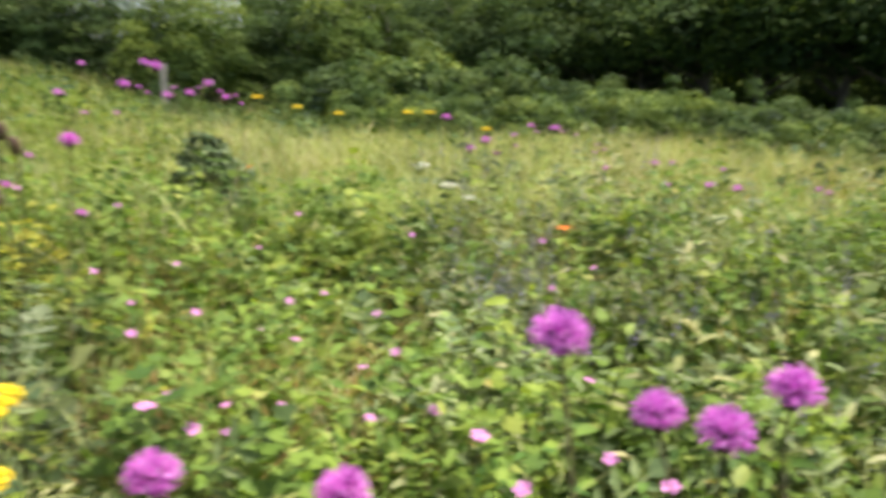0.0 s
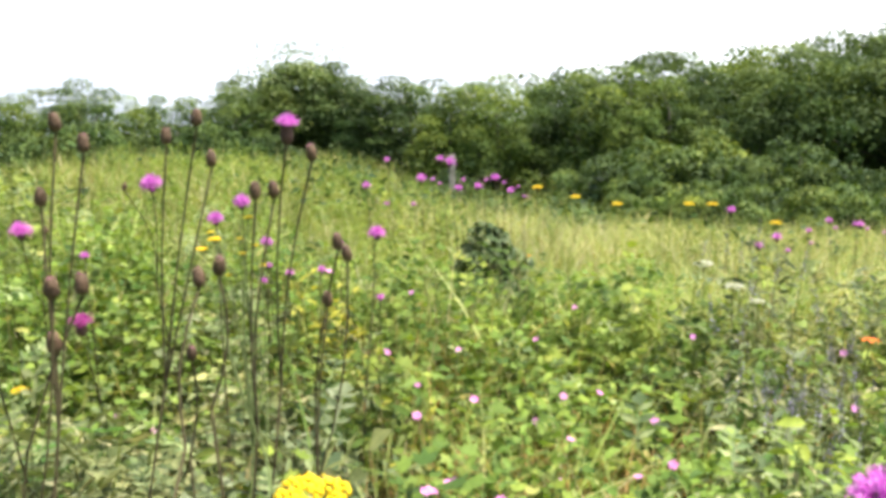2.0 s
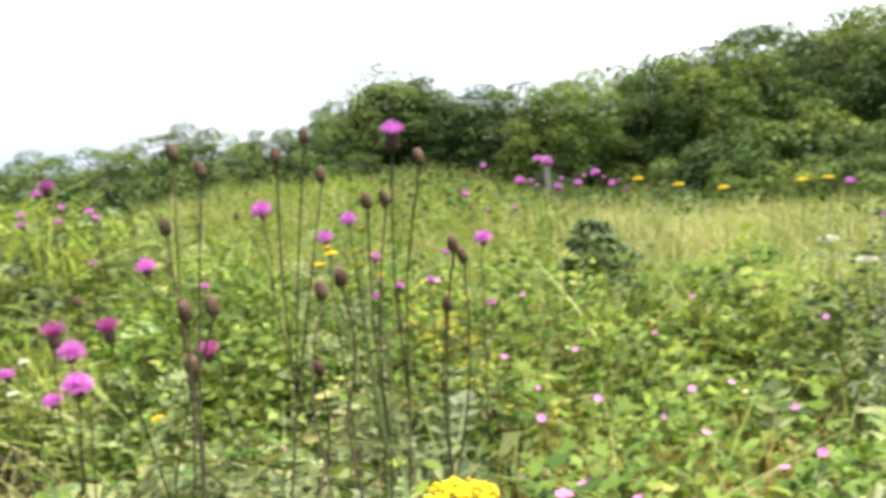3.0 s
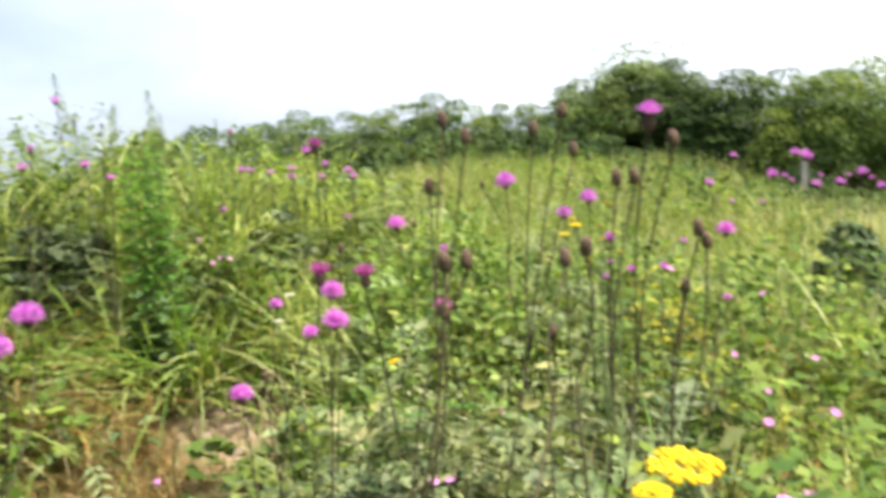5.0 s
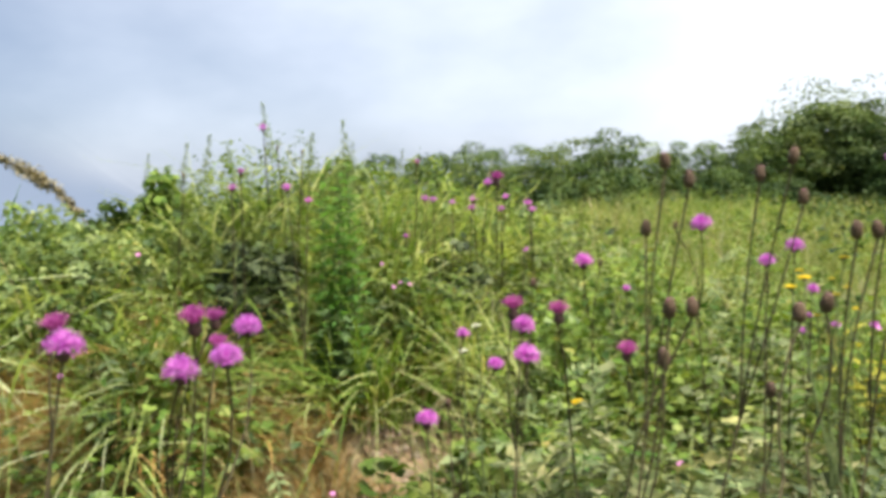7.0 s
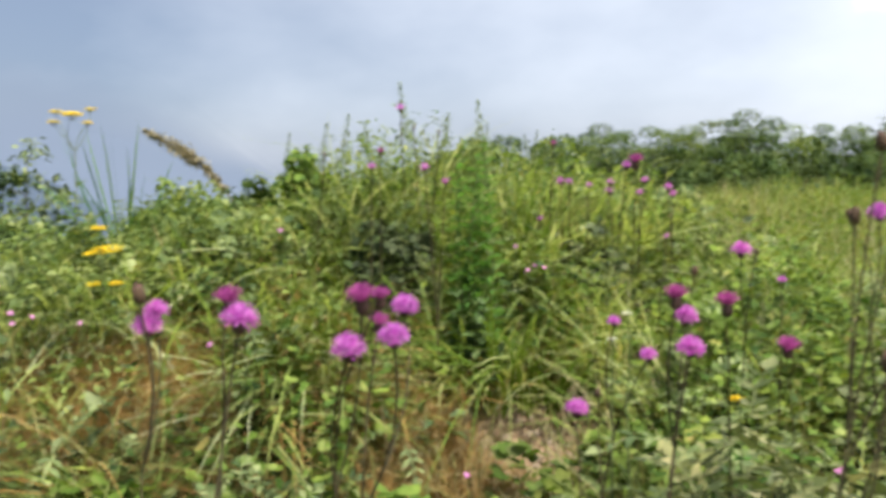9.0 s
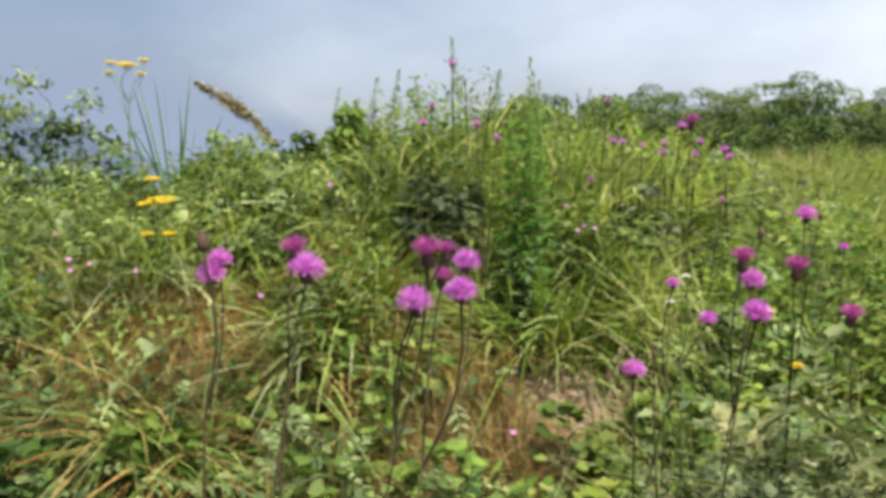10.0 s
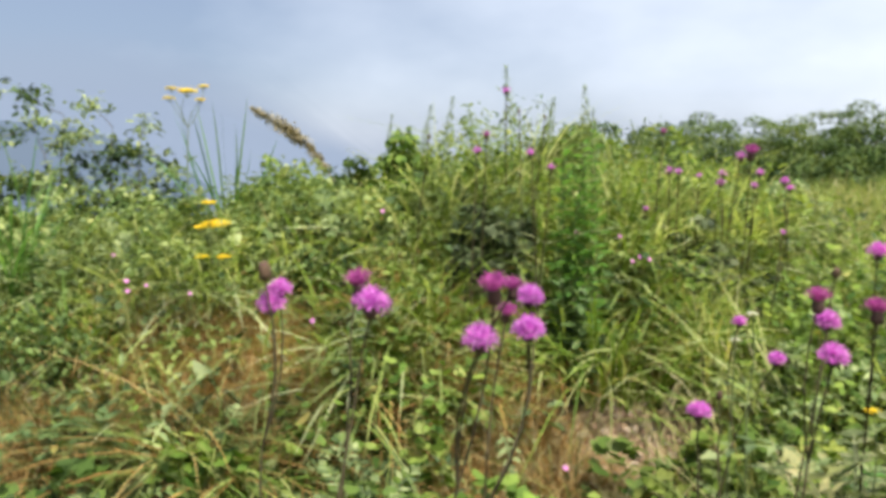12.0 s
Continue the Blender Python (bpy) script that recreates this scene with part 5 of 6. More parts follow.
for k, (x, y, z) in enumerate(PINKS + PINKS_WEST):
    near = 0.9 if x > -1.3 else 0.98
    x, y, z = x * near, y * near, 1.21 - (1.21 - z) * near
    cranesbill(x, y, z, random.Random(k).uniform(0.014, 0.021), 2000 + k)


# ---- yellow umbels ----
def dome_shape(seed, n, flat=0.3, grain=0.11):
    """A dome of many small florets, width 1."""
    g = np.random.default_rng(seed)
    bit = (np.array([(1, 0, 0), (0, 1, 0), (-1, 0, 0), (0, -1, 0), (0, 0, 0.9), (0, 0, -0.9)]) * 0.5,
           np.array([(0, 1, 4), (1, 2, 4), (2, 3, 4), (3, 0, 4), (1, 0, 5), (2, 1, 5), (3, 2, 5), (0, 3, 5)]))
    q = np.sqrt(g.uniform(0, 1, n)) * 0.5
    a = g.uniform(0, 6.28, n)
    lump = 0.12 * lattice(q * np.cos(a), q * np.sin(a), 0.14, seed)
    place = np.stack([q * np.cos(a), q * np.sin(a), flat * (0.25 - q * q) + lump + g.normal(0, 0.02, n)], 1)
    return spread(bit, place, turns(g.uniform(0, 6.28, n), g.normal(0, 0.5, n), g.normal(0, 0.5, n)), grain * g.uniform(0.6, 1.2, n))


DOME = [mesh_of("flower_cluster", *dome_shape(500 + k, 250, 0.3, 0.105), M["yellow"]) for k in range(3)]
WHITE_DOME = mesh_of("flower_cluster", *dome_shape(510, 150, 0.4, 0.10), M["white"])


def umbel(clusters, low, label, group, seed, domes, category="flower", thick=0.0028, leaf_n=5, leaf_mesh=None, leaf_size=0.1):
    """A plant with flat flower clusters (x, y, z, width) on branches of one stem."""
    cs = [Vector(c[:3]) for c in clusters]
    mid = sum(cs, Vector()) / len(cs)
    low = Vector(low)
    way = (low - mid) / max(0.05, mid.z - low.z)
    base = mid.copy()
    for _ in range(6):
        base = mid + way * (mid.z - foot(base.x, base.y))
    base.z = foot(base.x, base.y) - 0.01
    t = thing("umbel_flower", base, label, category, group)
    fork = (mid - base) * 0.82
    fork.z = min(fork.z, min(c.z for c in cs) - base.z - 0.03)
    line = bow((0, 0, 0), fork, 0.03, 7, seed)
    part("stem", tube(line, [thick * (1.3 - 0.08 * k) for k in range(8)], 6), M["stalk"], t)
    r = random.Random(seed)
    for k, c in enumerate(cs):
        w = clusters[k][3]
        part("branch", tube(bow(fork, c - base, 0.1, 4, seed + k), [thick * 0.7, thick * 0.6, thick * 0.55, thick * 0.5, thick * 0.5], 5), M["stalk"], t)
        ray_list = []
        for j in range(7):
            a = j * 0.9 + k
            rim = c - base + Vector((math.cos(a), math.sin(a), 0.15)) * w * 0.33
            ray_list.append(tube([c - base - Vector((0, 0, w * 0.3)), rim], [0.0009, 0.0007], 3))
        part("umbel_frame", join(*ray_list), M["stalk"], t)
        part("umbel", domes[(seed + k) % len(domes)], None, t, "", Matrix.Translation(c - base) @ Matrix.Rotation(r.uniform(0, 6), 4, "Z") @ Matrix.Scale(w, 4))
    if leaf_n:
        stem_leaves(t, line, leaf_n, leaf_size, leaf_mesh or LEAF, seed, 0.1, 0.8)
    return t


YELLOWS = [
    ((-0.217, 0.334, 0.98), [(-0.232, 0.353, 1.017, 0.043), (-0.228, 0.308, 1.021, 0.021), (-0.208, 0.307, 1.002, 0.028)]),
    ((-0.421, 0.581, 0.954), [(-0.47, 0.603, 1.12, 0.012), (-0.481, 0.599, 1.111, 0.011), (-0.486, 0.621, 1.124, 0.007), (-0.46, 0.609, 1.085, 0.006)]),
    ((-0.436, 0.595, 0.936), [(-0.439, 0.616, 1.14, 0.009), (-0.443, 0.63, 1.111, 0.007), (-0.442, 0.608, 1.107, 0.007), (-0.452, 0.619, 1.119, 0.006), (-0.434, 0.628, 1.092, 0.006)]),
    ((-3.738, -0.059, 0.723), [(-3.529, -0.074, 1.432, 0.075), (-3.897, -0.145, 1.423, 0.05), (-3.956, -0.135, 1.47, 0.05), (-3.901, 0.003, 1.479, 0.05), (-3.843, -0.014, 1.417, 0.045)]),
    ((-3.269, -0.005, 0.675), [(-3.305, 0.01, 0.915, 0.1), (-3.269, -0.038, 0.91, 0.07)]),
    ((-1.05, 0.876, 0.712), [(-1.065, 0.884, 0.814, 0.025)]),
]
FAR_YELLOWS = [
    (-0.727, 5.547, 0.592, 0.075),
    (-0.245, 5.549, 0.599, 0.075),
    (-0.095, 5.549, 0.599, 0.075),
    (-1.3, 5.579, 0.702, 0.075),
    (-1.023, 5.56, 0.637, 0.075),
    (0.3, 5.517, 0.485, 0.075),
    (-3.223, -0.018, 1.006, 0.05),
    (-3.201, -0.05, 0.806, 0.05),
    (-3.17, 0.027, 0.806, 0.05),
]
WHITES = [
    (-0.071, 2.436, 0.769, 0.055),
    (0.015, 2.212, 0.752, 0.05),
    (0.073, 2.154, 0.729, 0.035),
    (-1.237, 0.788, 0.942, 0.02),
    (-1.241, 0.759, 0.897, 0.02),
]
for k, (low, clusters) in enumerate(YELLOWS):
    umbel(clusters, low, "tall plant with flat golden-yellow flower clusters", "yellow umbels", 600 + 5 * k, DOME, thick=0.0014 if clusters[0][3] < 0.015 else 0.0026, leaf_n=14 if clusters[0][0] < -3 else 5)
for k, (x, y, z, w) in enumerate(FAR_YELLOWS):
    umbel([(x, y, z, w)], (x, y, z - 0.3), "distant yellow flower cluster in the grass", "distant yellow flowers", 650 + k, DOME, leaf_n=3)
for k, (x, y, z, w) in enumerate(WHITES):
    umbel([(x, y, z, w)], (x, y, z - 0.3), "cream-white flower umbel among green meadow herbs", "white umbels", 680 + k, [WHITE_DOME], leaf_n=3)


# ---- blue flower spikes ----
def spike_shape(seed, n=60, bit=0.11, round_=0.11):
    g = np.random.default_rng(seed)
    f = g.uniform(0, 1, n)
    a = g.uniform(0, 6.28, n)
    rad = round_ * (1.1 - f)
    place = np.stack([np.cos(a) * rad, np.sin(a) * rad, f], 1)
    return spread(leaf_shape(0.6), place, turns(a - 1.57, g.uniform(0.1, 0.9, n), g.normal(0, 0.4, n)), bit * g.uniform(0.6, 1.2, n) * (1.2 - 0.5 * f))


BLUE = [mesh_of("flower_spike", *spike_shape(520 + k, 30, 0.12, 0.13), M["violet"]) for k in range(2)]
PANICLE = [mesh_of("panicle", *spike_shape(530 + k, 190, 0.07, 0.075), M["panicle"]) for k in range(3)]


def spiked(x, y, z, tall, mesh, label, category, group, seed, leaf_mesh, leaf_n=7, leaf_size=0.06, thin=0.6, name="spike_flower", leaf_top=1.0):
    """A stem with leaves and one long spike of height tall that ends at z."""
    r = random.Random(seed)
    base = Vector((x + r.uniform(-0.11, 0.11), y + r.uniform(-0.11, 0.11), 0))
    base.z = foot(base.x, base.y) - 0.01
    t = thing(name, base, label, category, group)
    top = Vector((x, y, z)) - base
    line = bow((0, 0, 0), top, 0.03, 7, seed)
    part("stem", tube(line, [0.003 * (1.2 - 0.14 * k) for k in range(8)], 5), M["stalk"], t)
    way = (line[-1] - line[-3]).normalized()
    m = Matrix.Translation(top - way * tall) @ way.to_track_quat("Z", "Y").to_matrix().to_4x4() @ Matrix.Diagonal((tall * thin, tall * thin, tall, 1))
    part("spike", mesh, None, t, "", m)
    stem_leaves(t, line, leaf_n, leaf_size, leaf_mesh, seed, 0.15, min(leaf_top, max(0.3, 1 - tall / max(0.1, top.z))))
    return t


GREY_LEAF = mesh_of("leaf", *leaf_shape(0.4), M["grey"])
MUGWORTS = [
    (-3.358, 0.9, 1.425, 0.2),
    (-3.329, 0.985, 1.455, 0.24),
    (-3.295, 1.048, 1.413, 0.2),
    (-3.162, 1.069, 1.327, 0.15),
    (-3.265, 1.198, 1.588, 0.26),
    (-3.169, 1.376, 1.463, 0.22),
    (-3.218, 1.547, 1.518, 0.26),
    (-3.187, 1.578, 1.417, 0.2),
    (-3.207, 1.776, 1.372, 0.16),
    (-3.185, 1.835, 1.385, 0.16),
    (-3.453, 0.855, 1.238, 0.14),
    (-3.113, 1.47, 1.364, 0.2),
    (-3.25, 1.924, 1.338, 0.15),
    (-3.91, 0.881, 1.403, 0.16),
]
br = random.Random(21)
for k in range(124):
    b, q = radians(br.uniform(-9, -1) if k < 28 else br.uniform(-36, -7)), br.uniform(1.35, 1.9) if k < 28 else br.uniform(1.2, 2.9)
    if k >= 100:
        b, q = radians(br.uniform(-7, 2)), br.uniform(1.75, 2.45)
    x, y = -math.sin(b) * q, math.cos(b) * q
    z = foot(x, y) + float(canopy(np.array([x]), np.array([y]))[0]) * br.uniform(1.05, 1.3) + 0.09
    spiked(x, y, z, random.Random(k).uniform(0.05, 0.12), BLUE[k % 2], "thin spike of violet-blue florets", "flower", "blue flower spikes", 2400 + k, GREY_LEAF, 4, 0.06, 0.36)
for k, (x, y, z, tall) in enumerate(MUGWORTS):
    spiked(x, y, z - 0.03, tall, PANICLE[k % 3], "tall pale green mugwort spike against the sky", "mugwort", "mugwort spikes on the ridge", 2600 + k, FROND, 9, 0.075, 0.85, "mugwort", 0.36)


# ---- single plants and clumps ----
def clump(x, y, tall, width, n, label, seed, material, wide=0.01, bend=(0.4, 1.1)):
    """A tussock of arching blades from one root."""
    g = np.random.default_rng(seed)
    t = thing("grass_clump", (x, y, foot(x, y) - 0.01), label, "grass", "grass clumps")
    for i in range(4):
        q = n // 4
        a = g.uniform(0, 6.28, q)
        rad = width * 0.45 * np.sqrt(g.uniform(0, 1, q))
        place = np.stack([-np.sin(a) * rad, np.cos(a) * rad, 0 * a], 1)
        h = tall * g.uniform(0.35, 1.1, q)
        shape = blade_shape(1.0, bend[0] + (bend[1] - bend[0]) * i / 3, 6)
        part("grass_tuft", spread(shape, place, turns(a + g.normal(0, 0.9, q), g.normal(-0.15, 0.25, q), g.normal(0, 0.22, q)), np.stack([wide * g.uniform(0.6, 1.3, q), h, h], 1)), M["dry"] if i == 2 and material != M["pale"] and tall < 0.46 else material, t)
    return t


GOLD_LEAF = mesh_of("leaf", *leaf_shape(0.42), M["golden"])
VIVID_LEAF = mesh_of("leaf", *leaf_shape(0.26), M["vivid"])


def leafy_herb(x, y, tall, n, size, mesh, label, seed, stems=1, width=0.1, name="leafy_herb", category="herb"):
    """Upright stems set with leaves all the way up."""
    r = random.Random(seed)
    t = thing(name, (x, y, foot(x, y) - 0.01), label, category)
    for s in range(stems):
        a = r.uniform(0, 6.28)
        rad = width * math.sqrt(r.random())
        top = Vector((math.cos(a) * rad, math.sin(a) * rad, tall * r.uniform(0.75, 1.0)))
        line = bow((top.x * 0.3, top.y * 0.3, 0), top, 0.05, 7, seed + s)
        part("stem", tube(line, [0.003 * (1.2 - 0.12 * k) for k in range(8)], 5), M["stalk"], t)
        stem_leaves(t, line, n, size, mesh, seed + s, 0.08, 1.0)
    return t


clump(-2.44, 1.28, 0.58, 0.5, 230, "large tussock of arching green grass by the bare patch", 3000, M["grass"], 0.01, (0.6, 1.4))
clump(-2.54, 1.48, 0.45, 0.4, 60, "tussock of pale arching grass by the bare patch", 3001, M["meadow"], 0.009, (0.8, 1.5))
clump(-2.49, 1.14, 0.45, 0.4, 140, "large tussock of arching green grass by the bare patch", 3002, M["grass"], 0.01)
clump(-2.84, 0.66, 0.45, 0.5, 300, "tussock of long pale green grass", 3003, M["grass"], 0.01)
clump(-2.49, -0.12, 0.42, 0.3, 260, "arching tussock of green and tan grass", 3004, M["crest"], 0.0075, (0.9, 1.6))
clump(-2.35, -0.01, 0.36, 0.25, 200, "arching tussock of green and tan grass", 3005, M["grass"], 0.007, (0.9, 1.6))
clump(-2.60, -0.41, 0.3, 0.35, 180, "tussock of olive grass with dry tips", 3006, M["crest"], 0.006)
clump(-3.10, -0.48, 0.35, 0.3, 150, "tussock of green grass", 3007, M["grass"], 0.009)
clump(-2.07, 0.83, 0.22, 0.3, 130, "tussock of tan and green grass", 3008, M["crest"], 0.0055)
clump(-1.94, 0.87, 0.2, 0.3, 220, "short yellow-green grass tuft", 3009, M["meadow"], 0.005)
clump(-0.45, 2.02, 0.52, 0.3, 110, "tuft of broad green grass blades", 3010, M["grass"], 0.010, (0.3, 1.0))
leafy_herb(-0.46, 1.98, 0.5, 14, 0.07, DARK_LEAF, "dark leafy herb in a hollow of the meadow", 3230, 10, 0.14)
leafy_herb(-0.22, 2.24, 0.5, 14, 0.07, DARK_LEAF, "dark leafy herb in a hollow of the meadow", 3231, 8, 0.13)
clump(-0.71, 2.87, 0.45, 0.3, 110, "tuft of long bright grass blades", 3011, M["meadow"], 0.012, (0.2, 0.9))
clump(-4.27, 0.13, 0.90, 0.12, 48, "upright tuft of reed-like grass on the ridge", 3100, M["vivid"], 0.017, (0.05, 0.5))
clump(-2.49, 2.47, 0.70, 0.3, 150, "upright tuft of green grass on the crest", 3101, M["grass"], 0.014, (0.1, 0.5))
clump(-2.93, 1.56, 0.62, 0.3, 150, "upright tuft of green grass on the ridge", 3102, M["grass"], 0.016, (0.1, 0.5))
clump(-3.68, -0.80, 0.92, 0.2, 60, "upright tuft of broad grass", 3103, M["vivid"], 0.010, (0.1, 0.5))
# bushy herbs whose leaf colour is darkened in place of real shade
for k, (x, y, tall, wide) in enumerate(((-2.90, 0.98, 0.42, 0.12), (-2.72, 1.82, 0.42, 0.13), (-2.62, 1.97, 0.34, 0.10))):
    made = tree("dark_herb", 290 + k, tall, wide, 0.03, 30, 60, 0.045, M["shade"], "bushy herb in the ridge grass with shade painted into its dark leaves", "herb", 0.004, 0.9, ragged=0.2)
    made.location = (x, y, foot(x, y) - 0.02)
leafy_herb(-2.88, 0.96, 0.52, 14, 0.085, DARK_FROND, "dark herb with finely divided leaves on the ridge", 3210, 11, 0.17)
leafy_herb(-2.70, 1.86, 0.46, 12, 0.085, DARK_FROND, "dark herb in shade under arching grass on the crest", 3211, 9, 0.16)
leafy_herb(-2.52, 1.15, 0.93, 38, 0.075, VIVID_LEAF, "tall bright green leafy herb standing alone", 3200, 13, 0.06)
leafy_herb(-2.60, -0.44, 0.24, 9, 0.10, DARK_LEAF, "low dark broad-leaved herb on the slope", 3221, 8, 0.16)
for k, (x, y, tall, wide) in enumerate(((-5.75, -1.25, 1.15, 0.3), (-5.8, -0.85, 1.05, 0.28), (-5.75, -0.5, 1.0, 0.26), (-5.65, -0.15, 0.85, 0.24), (-5.7, -1.65, 1.3, 0.3))):
    made = tree("shrub", 262 + k, tall, wide, 0.05, 30, 60, 0.045, M[("tree", "ridge", "tree", "ridge", "tree")[k]], "leafy grey-green shrub beyond the ridge", "bush", 0.01, 0.9, ragged=0.25)
    made.location = (x, y, foot(x, y) - 0.05)
leafy_herb(-2.28, -0.42, 0.2, 8, 0.09, DARK_LEAF, "low dark broad-leaved herb on the slope", 3222, 7, 0.14)
leafy_herb(-2.45, 1.12, 0.42, 16, 0.09, DARK_LEAF, "dark lower growth of leafy herb by the bare patch", 3201, 8, 0.12)


def bunch_shape(seed, n=46, leaf=0.052):
    """Leaves gathered round the end of a twig."""
    g = np.random.default_rng(seed)
    place = g.normal(0, 1, (n, 3)) * np.array([0.055, 0.055, 0.04])
    return spread(leaf_shape(0.5), place, turns(g.uniform(0, 6.28, n), g.normal(-0.2, 0.5, n), g.normal(0, 0.4, n)), leaf * g.uniform(0.6, 1.3, n))


def twiggy_shrub(root, tips, label, seed, bunches):
    """A loose shrub: a stem to each twig's end, with uneven bunches of leaves and bare wood between them."""
    r = random.Random(seed)
    base = Vector((root[0], root[1], foot(root[0], root[1]) - 0.02))
    t = thing("shrub", base, label, "bush", "shrubs beyond the ridge")
    for k, tip in enumerate(tips):
        end = Vector(tip) - base - Vector((0, 0, 0.13))
        line = bow((r.uniform(-0.1, 0.1), r.uniform(-0.1, 0.1), 0), end, 0.09, 7, seed + k)
        part("stem", tube(line, [0.011 * (1.1 - 0.13 * q) for q in range(8)], 5), M["bark"], t)
        for q in range(5):
            a = line[3 + q % 5]
            side = a + Vector((r.uniform(-0.22, 0.22), r.uniform(-0.22, 0.22), r.uniform(-0.02, 0.16)))
            twig = bow(a, side, 0.1, 3, seed + 9 * k + q)
            part("twig", tube(twig, [0.004, 0.0035, 0.003, 0.002], 4), M["bark"], t)
            part("leaf_bunch", bunches[(k + q) % 3], None, t, "", Matrix.Translation(side) @ Matrix.Rotation(r.uniform(0, 6.28), 4, "Z") @ Matrix.Scale(r.uniform(0.85, 1.2), 4))
    return t


BUNCHES = [mesh_of("leaf_bunch", *bunch_shape(240 + k, 58, 0.058), M[("tree", "grey", "ridge")[k]]) for k in range(3)]
twiggy_shrub((-5.9, -0.85), [(-5.89, -1.25, 1.62), (-5.95, -1.0, 1.5), (-5.89, -0.80, 1.54), (-5.85, -1.45, 1.7)], "dark shrub with twiggy top beyond the ridge", 230, BUNCHES)
twiggy_shrub((-5.85, -0.5), [(-5.91, -0.66, 1.36), (-5.92, -0.51, 1.46), (-5.80, -0.58, 1.15)], "dark shrub with twiggy top beyond the ridge", 250, BUNCHES)
twiggy_shrub((-5.85, -0.28), [(-5.93, -0.34, 1.38), (-5.93, -0.22, 1.27), (-5.80, -0.30, 1.05)], "dark shrub with twiggy top beyond the ridge", 270, BUNCHES)
for k, (x, y, tall, wide) in enumerate(((-4.73, 0.36, 0.62, 0.2), (-4.53, 0.58, 0.55, 0.19), (-4.34, 0.79, 0.49, 0.17), (-3.86, 0.92, 0.5, 0.13), (-3.57, 1.68, 0.56, 0.15), (-4.85, -0.55, 0.55, 0.25), (-5.0, -0.2, 0.5, 0.25), (-4.7, -0.85, 0.6, 0.25))):
    made = tree("ridge_herb", 216 + k, tall, wide, 0.03, 26, 40, 0.05, M[("tree", "ridge", "tree", "herb", "ridge", "ridge", "grey", "ridge")[k]], ("small dark leafy shrub on the ridge edge", "grey-green leafy plant on the ridge", "small dark leafy shrub on the ridge edge", "yellow-green leafy plant on the ridge", "grey-green leafy plant on the ridge", "grey-green leafy plant on the ridge", "grey-green leafy plant on the ridge", "grey-green leafy plant on the ridge")[k], "herb", 0.004, 0.9, ragged=0.25)
    made.location = (x, y, foot(x, y) - 0.02)
low_bush = tree("bush", 190, 0.36, 0.14, 0.02, 34, 60, 0.034, M["dark"], "dark low bush standing in pale grass", "bush", 0.006, 0.9, ragged=0.2)
low_bush.location = (-0.96, 3.18, 0.38)
for k, (x, y, tall, wide) in enumerate(((-0.44, 2.25, 0.56, 0.15), (-0.31, 2.20, 0.5, 0.11), (-0.60, 2.38, 0.52, 0.12))):
    made = tree("feathery_herb", 196 + k, tall, wide, 0.08, 46, 70, 0.021, M["lush"], "soft bushy herb of fine fresh green leaves", "herb", 0.004, 0.9, ragged=0.15)
    made.location = (x, y, foot(x, y))
leafy_herb(-3.78, 0.87, 0.48, 15, 0.085, LEAF, "yellow-green leafy plant on the ridge", 3710, 5, 0.12, "ridge_herb")
leafy_herb(-3.73, 0.96, 0.41, 15, 0.085, LEAF, "yellow-green leafy plant on the ridge", 3720, 5, 0.12, "ridge_herb")
leafy_herb(-3.47, 1.65, 0.57, 15, 0.085, GREY_LEAF, "grey-green leafy plant on the ridge top", 3730, 5, 0.12, "ridge_herb")
leafy_herb(-3.41, 1.51, 0.51, 15, 0.085, GREY_LEAF, "grey-green leafy plant on the ridge top", 3740, 5, 0.12, "ridge_herb")
leafy_herb(-3.24, 1.65, 0.53, 15, 0.085, DARK_LEAF, "leafy plant on the ridge top", 3750, 5, 0.12, "ridge_herb")
leafy_herb(-4.94, 0.37, 0.68, 15, 0.085, DARK_LEAF, "small leafy shrub on the ridge edge", 3760, 5, 0.12, "ridge_herb")
leafy_herb(-4.90, 0.46, 0.66, 15, 0.085, DARK_LEAF, "small leafy shrub on the ridge edge", 3770, 5, 0.12, "ridge_herb")
leafy_herb(-4.63, 0.58, 0.55, 15, 0.085, DARK_LEAF, "small leafy shrub on the ridge edge", 3780, 5, 0.12, "ridge_herb")
leafy_herb(-4.56, 0.75, 0.50, 15, 0.085, DARK_LEAF, "small leafy shrub on the ridge edge", 3790, 5, 0.12, "ridge_herb")
leafy_herb(-4.42, 0.83, 0.42, 15, 0.085, DARK_LEAF, "small leafy shrub on the ridge edge", 3800, 5, 0.12, "ridge_herb")
leafy_herb(-4.09, 0.90, 0.48, 15, 0.085, LEAF, "yellow-green leafy plant on the ridge", 3810, 5, 0.12, "ridge_herb")
leafy_herb(-3.49, 1.08, 0.54, 15, 0.085, LEAF, "yellow-green leafy plant on the ridge", 3820, 5, 0.12, "ridge_herb")
leafy_herb(-1.24, 1.07, 0.60, 9, 0.10, LEAF, "bright green broad-leaved herb near the bare patch", 3260, 7, 0.14)
leafy_herb(-1.11, 1.94, 0.79, 14, 0.085, GOLD_LEAF, "herb with yellowed leaves among the flowers", 3554, 6, 0.07)
leafy_herb(-0.93, 1.83, 0.54, 14, 0.085, GOLD_LEAF, "herb with yellowed leaves among the flowers", 3555, 6, 0.07)
leafy_herb(-0.64, 1.41, 0.56, 14, 0.085, GOLD_LEAF, "herb with yellowed leaves among the flowers", 3556, 6, 0.07)
leafy_herb(-1.06, 1.93, 0.69, 14, 0.085, GOLD_LEAF, "herb with yellowed leaves among the flowers", 3557, 6, 0.07)
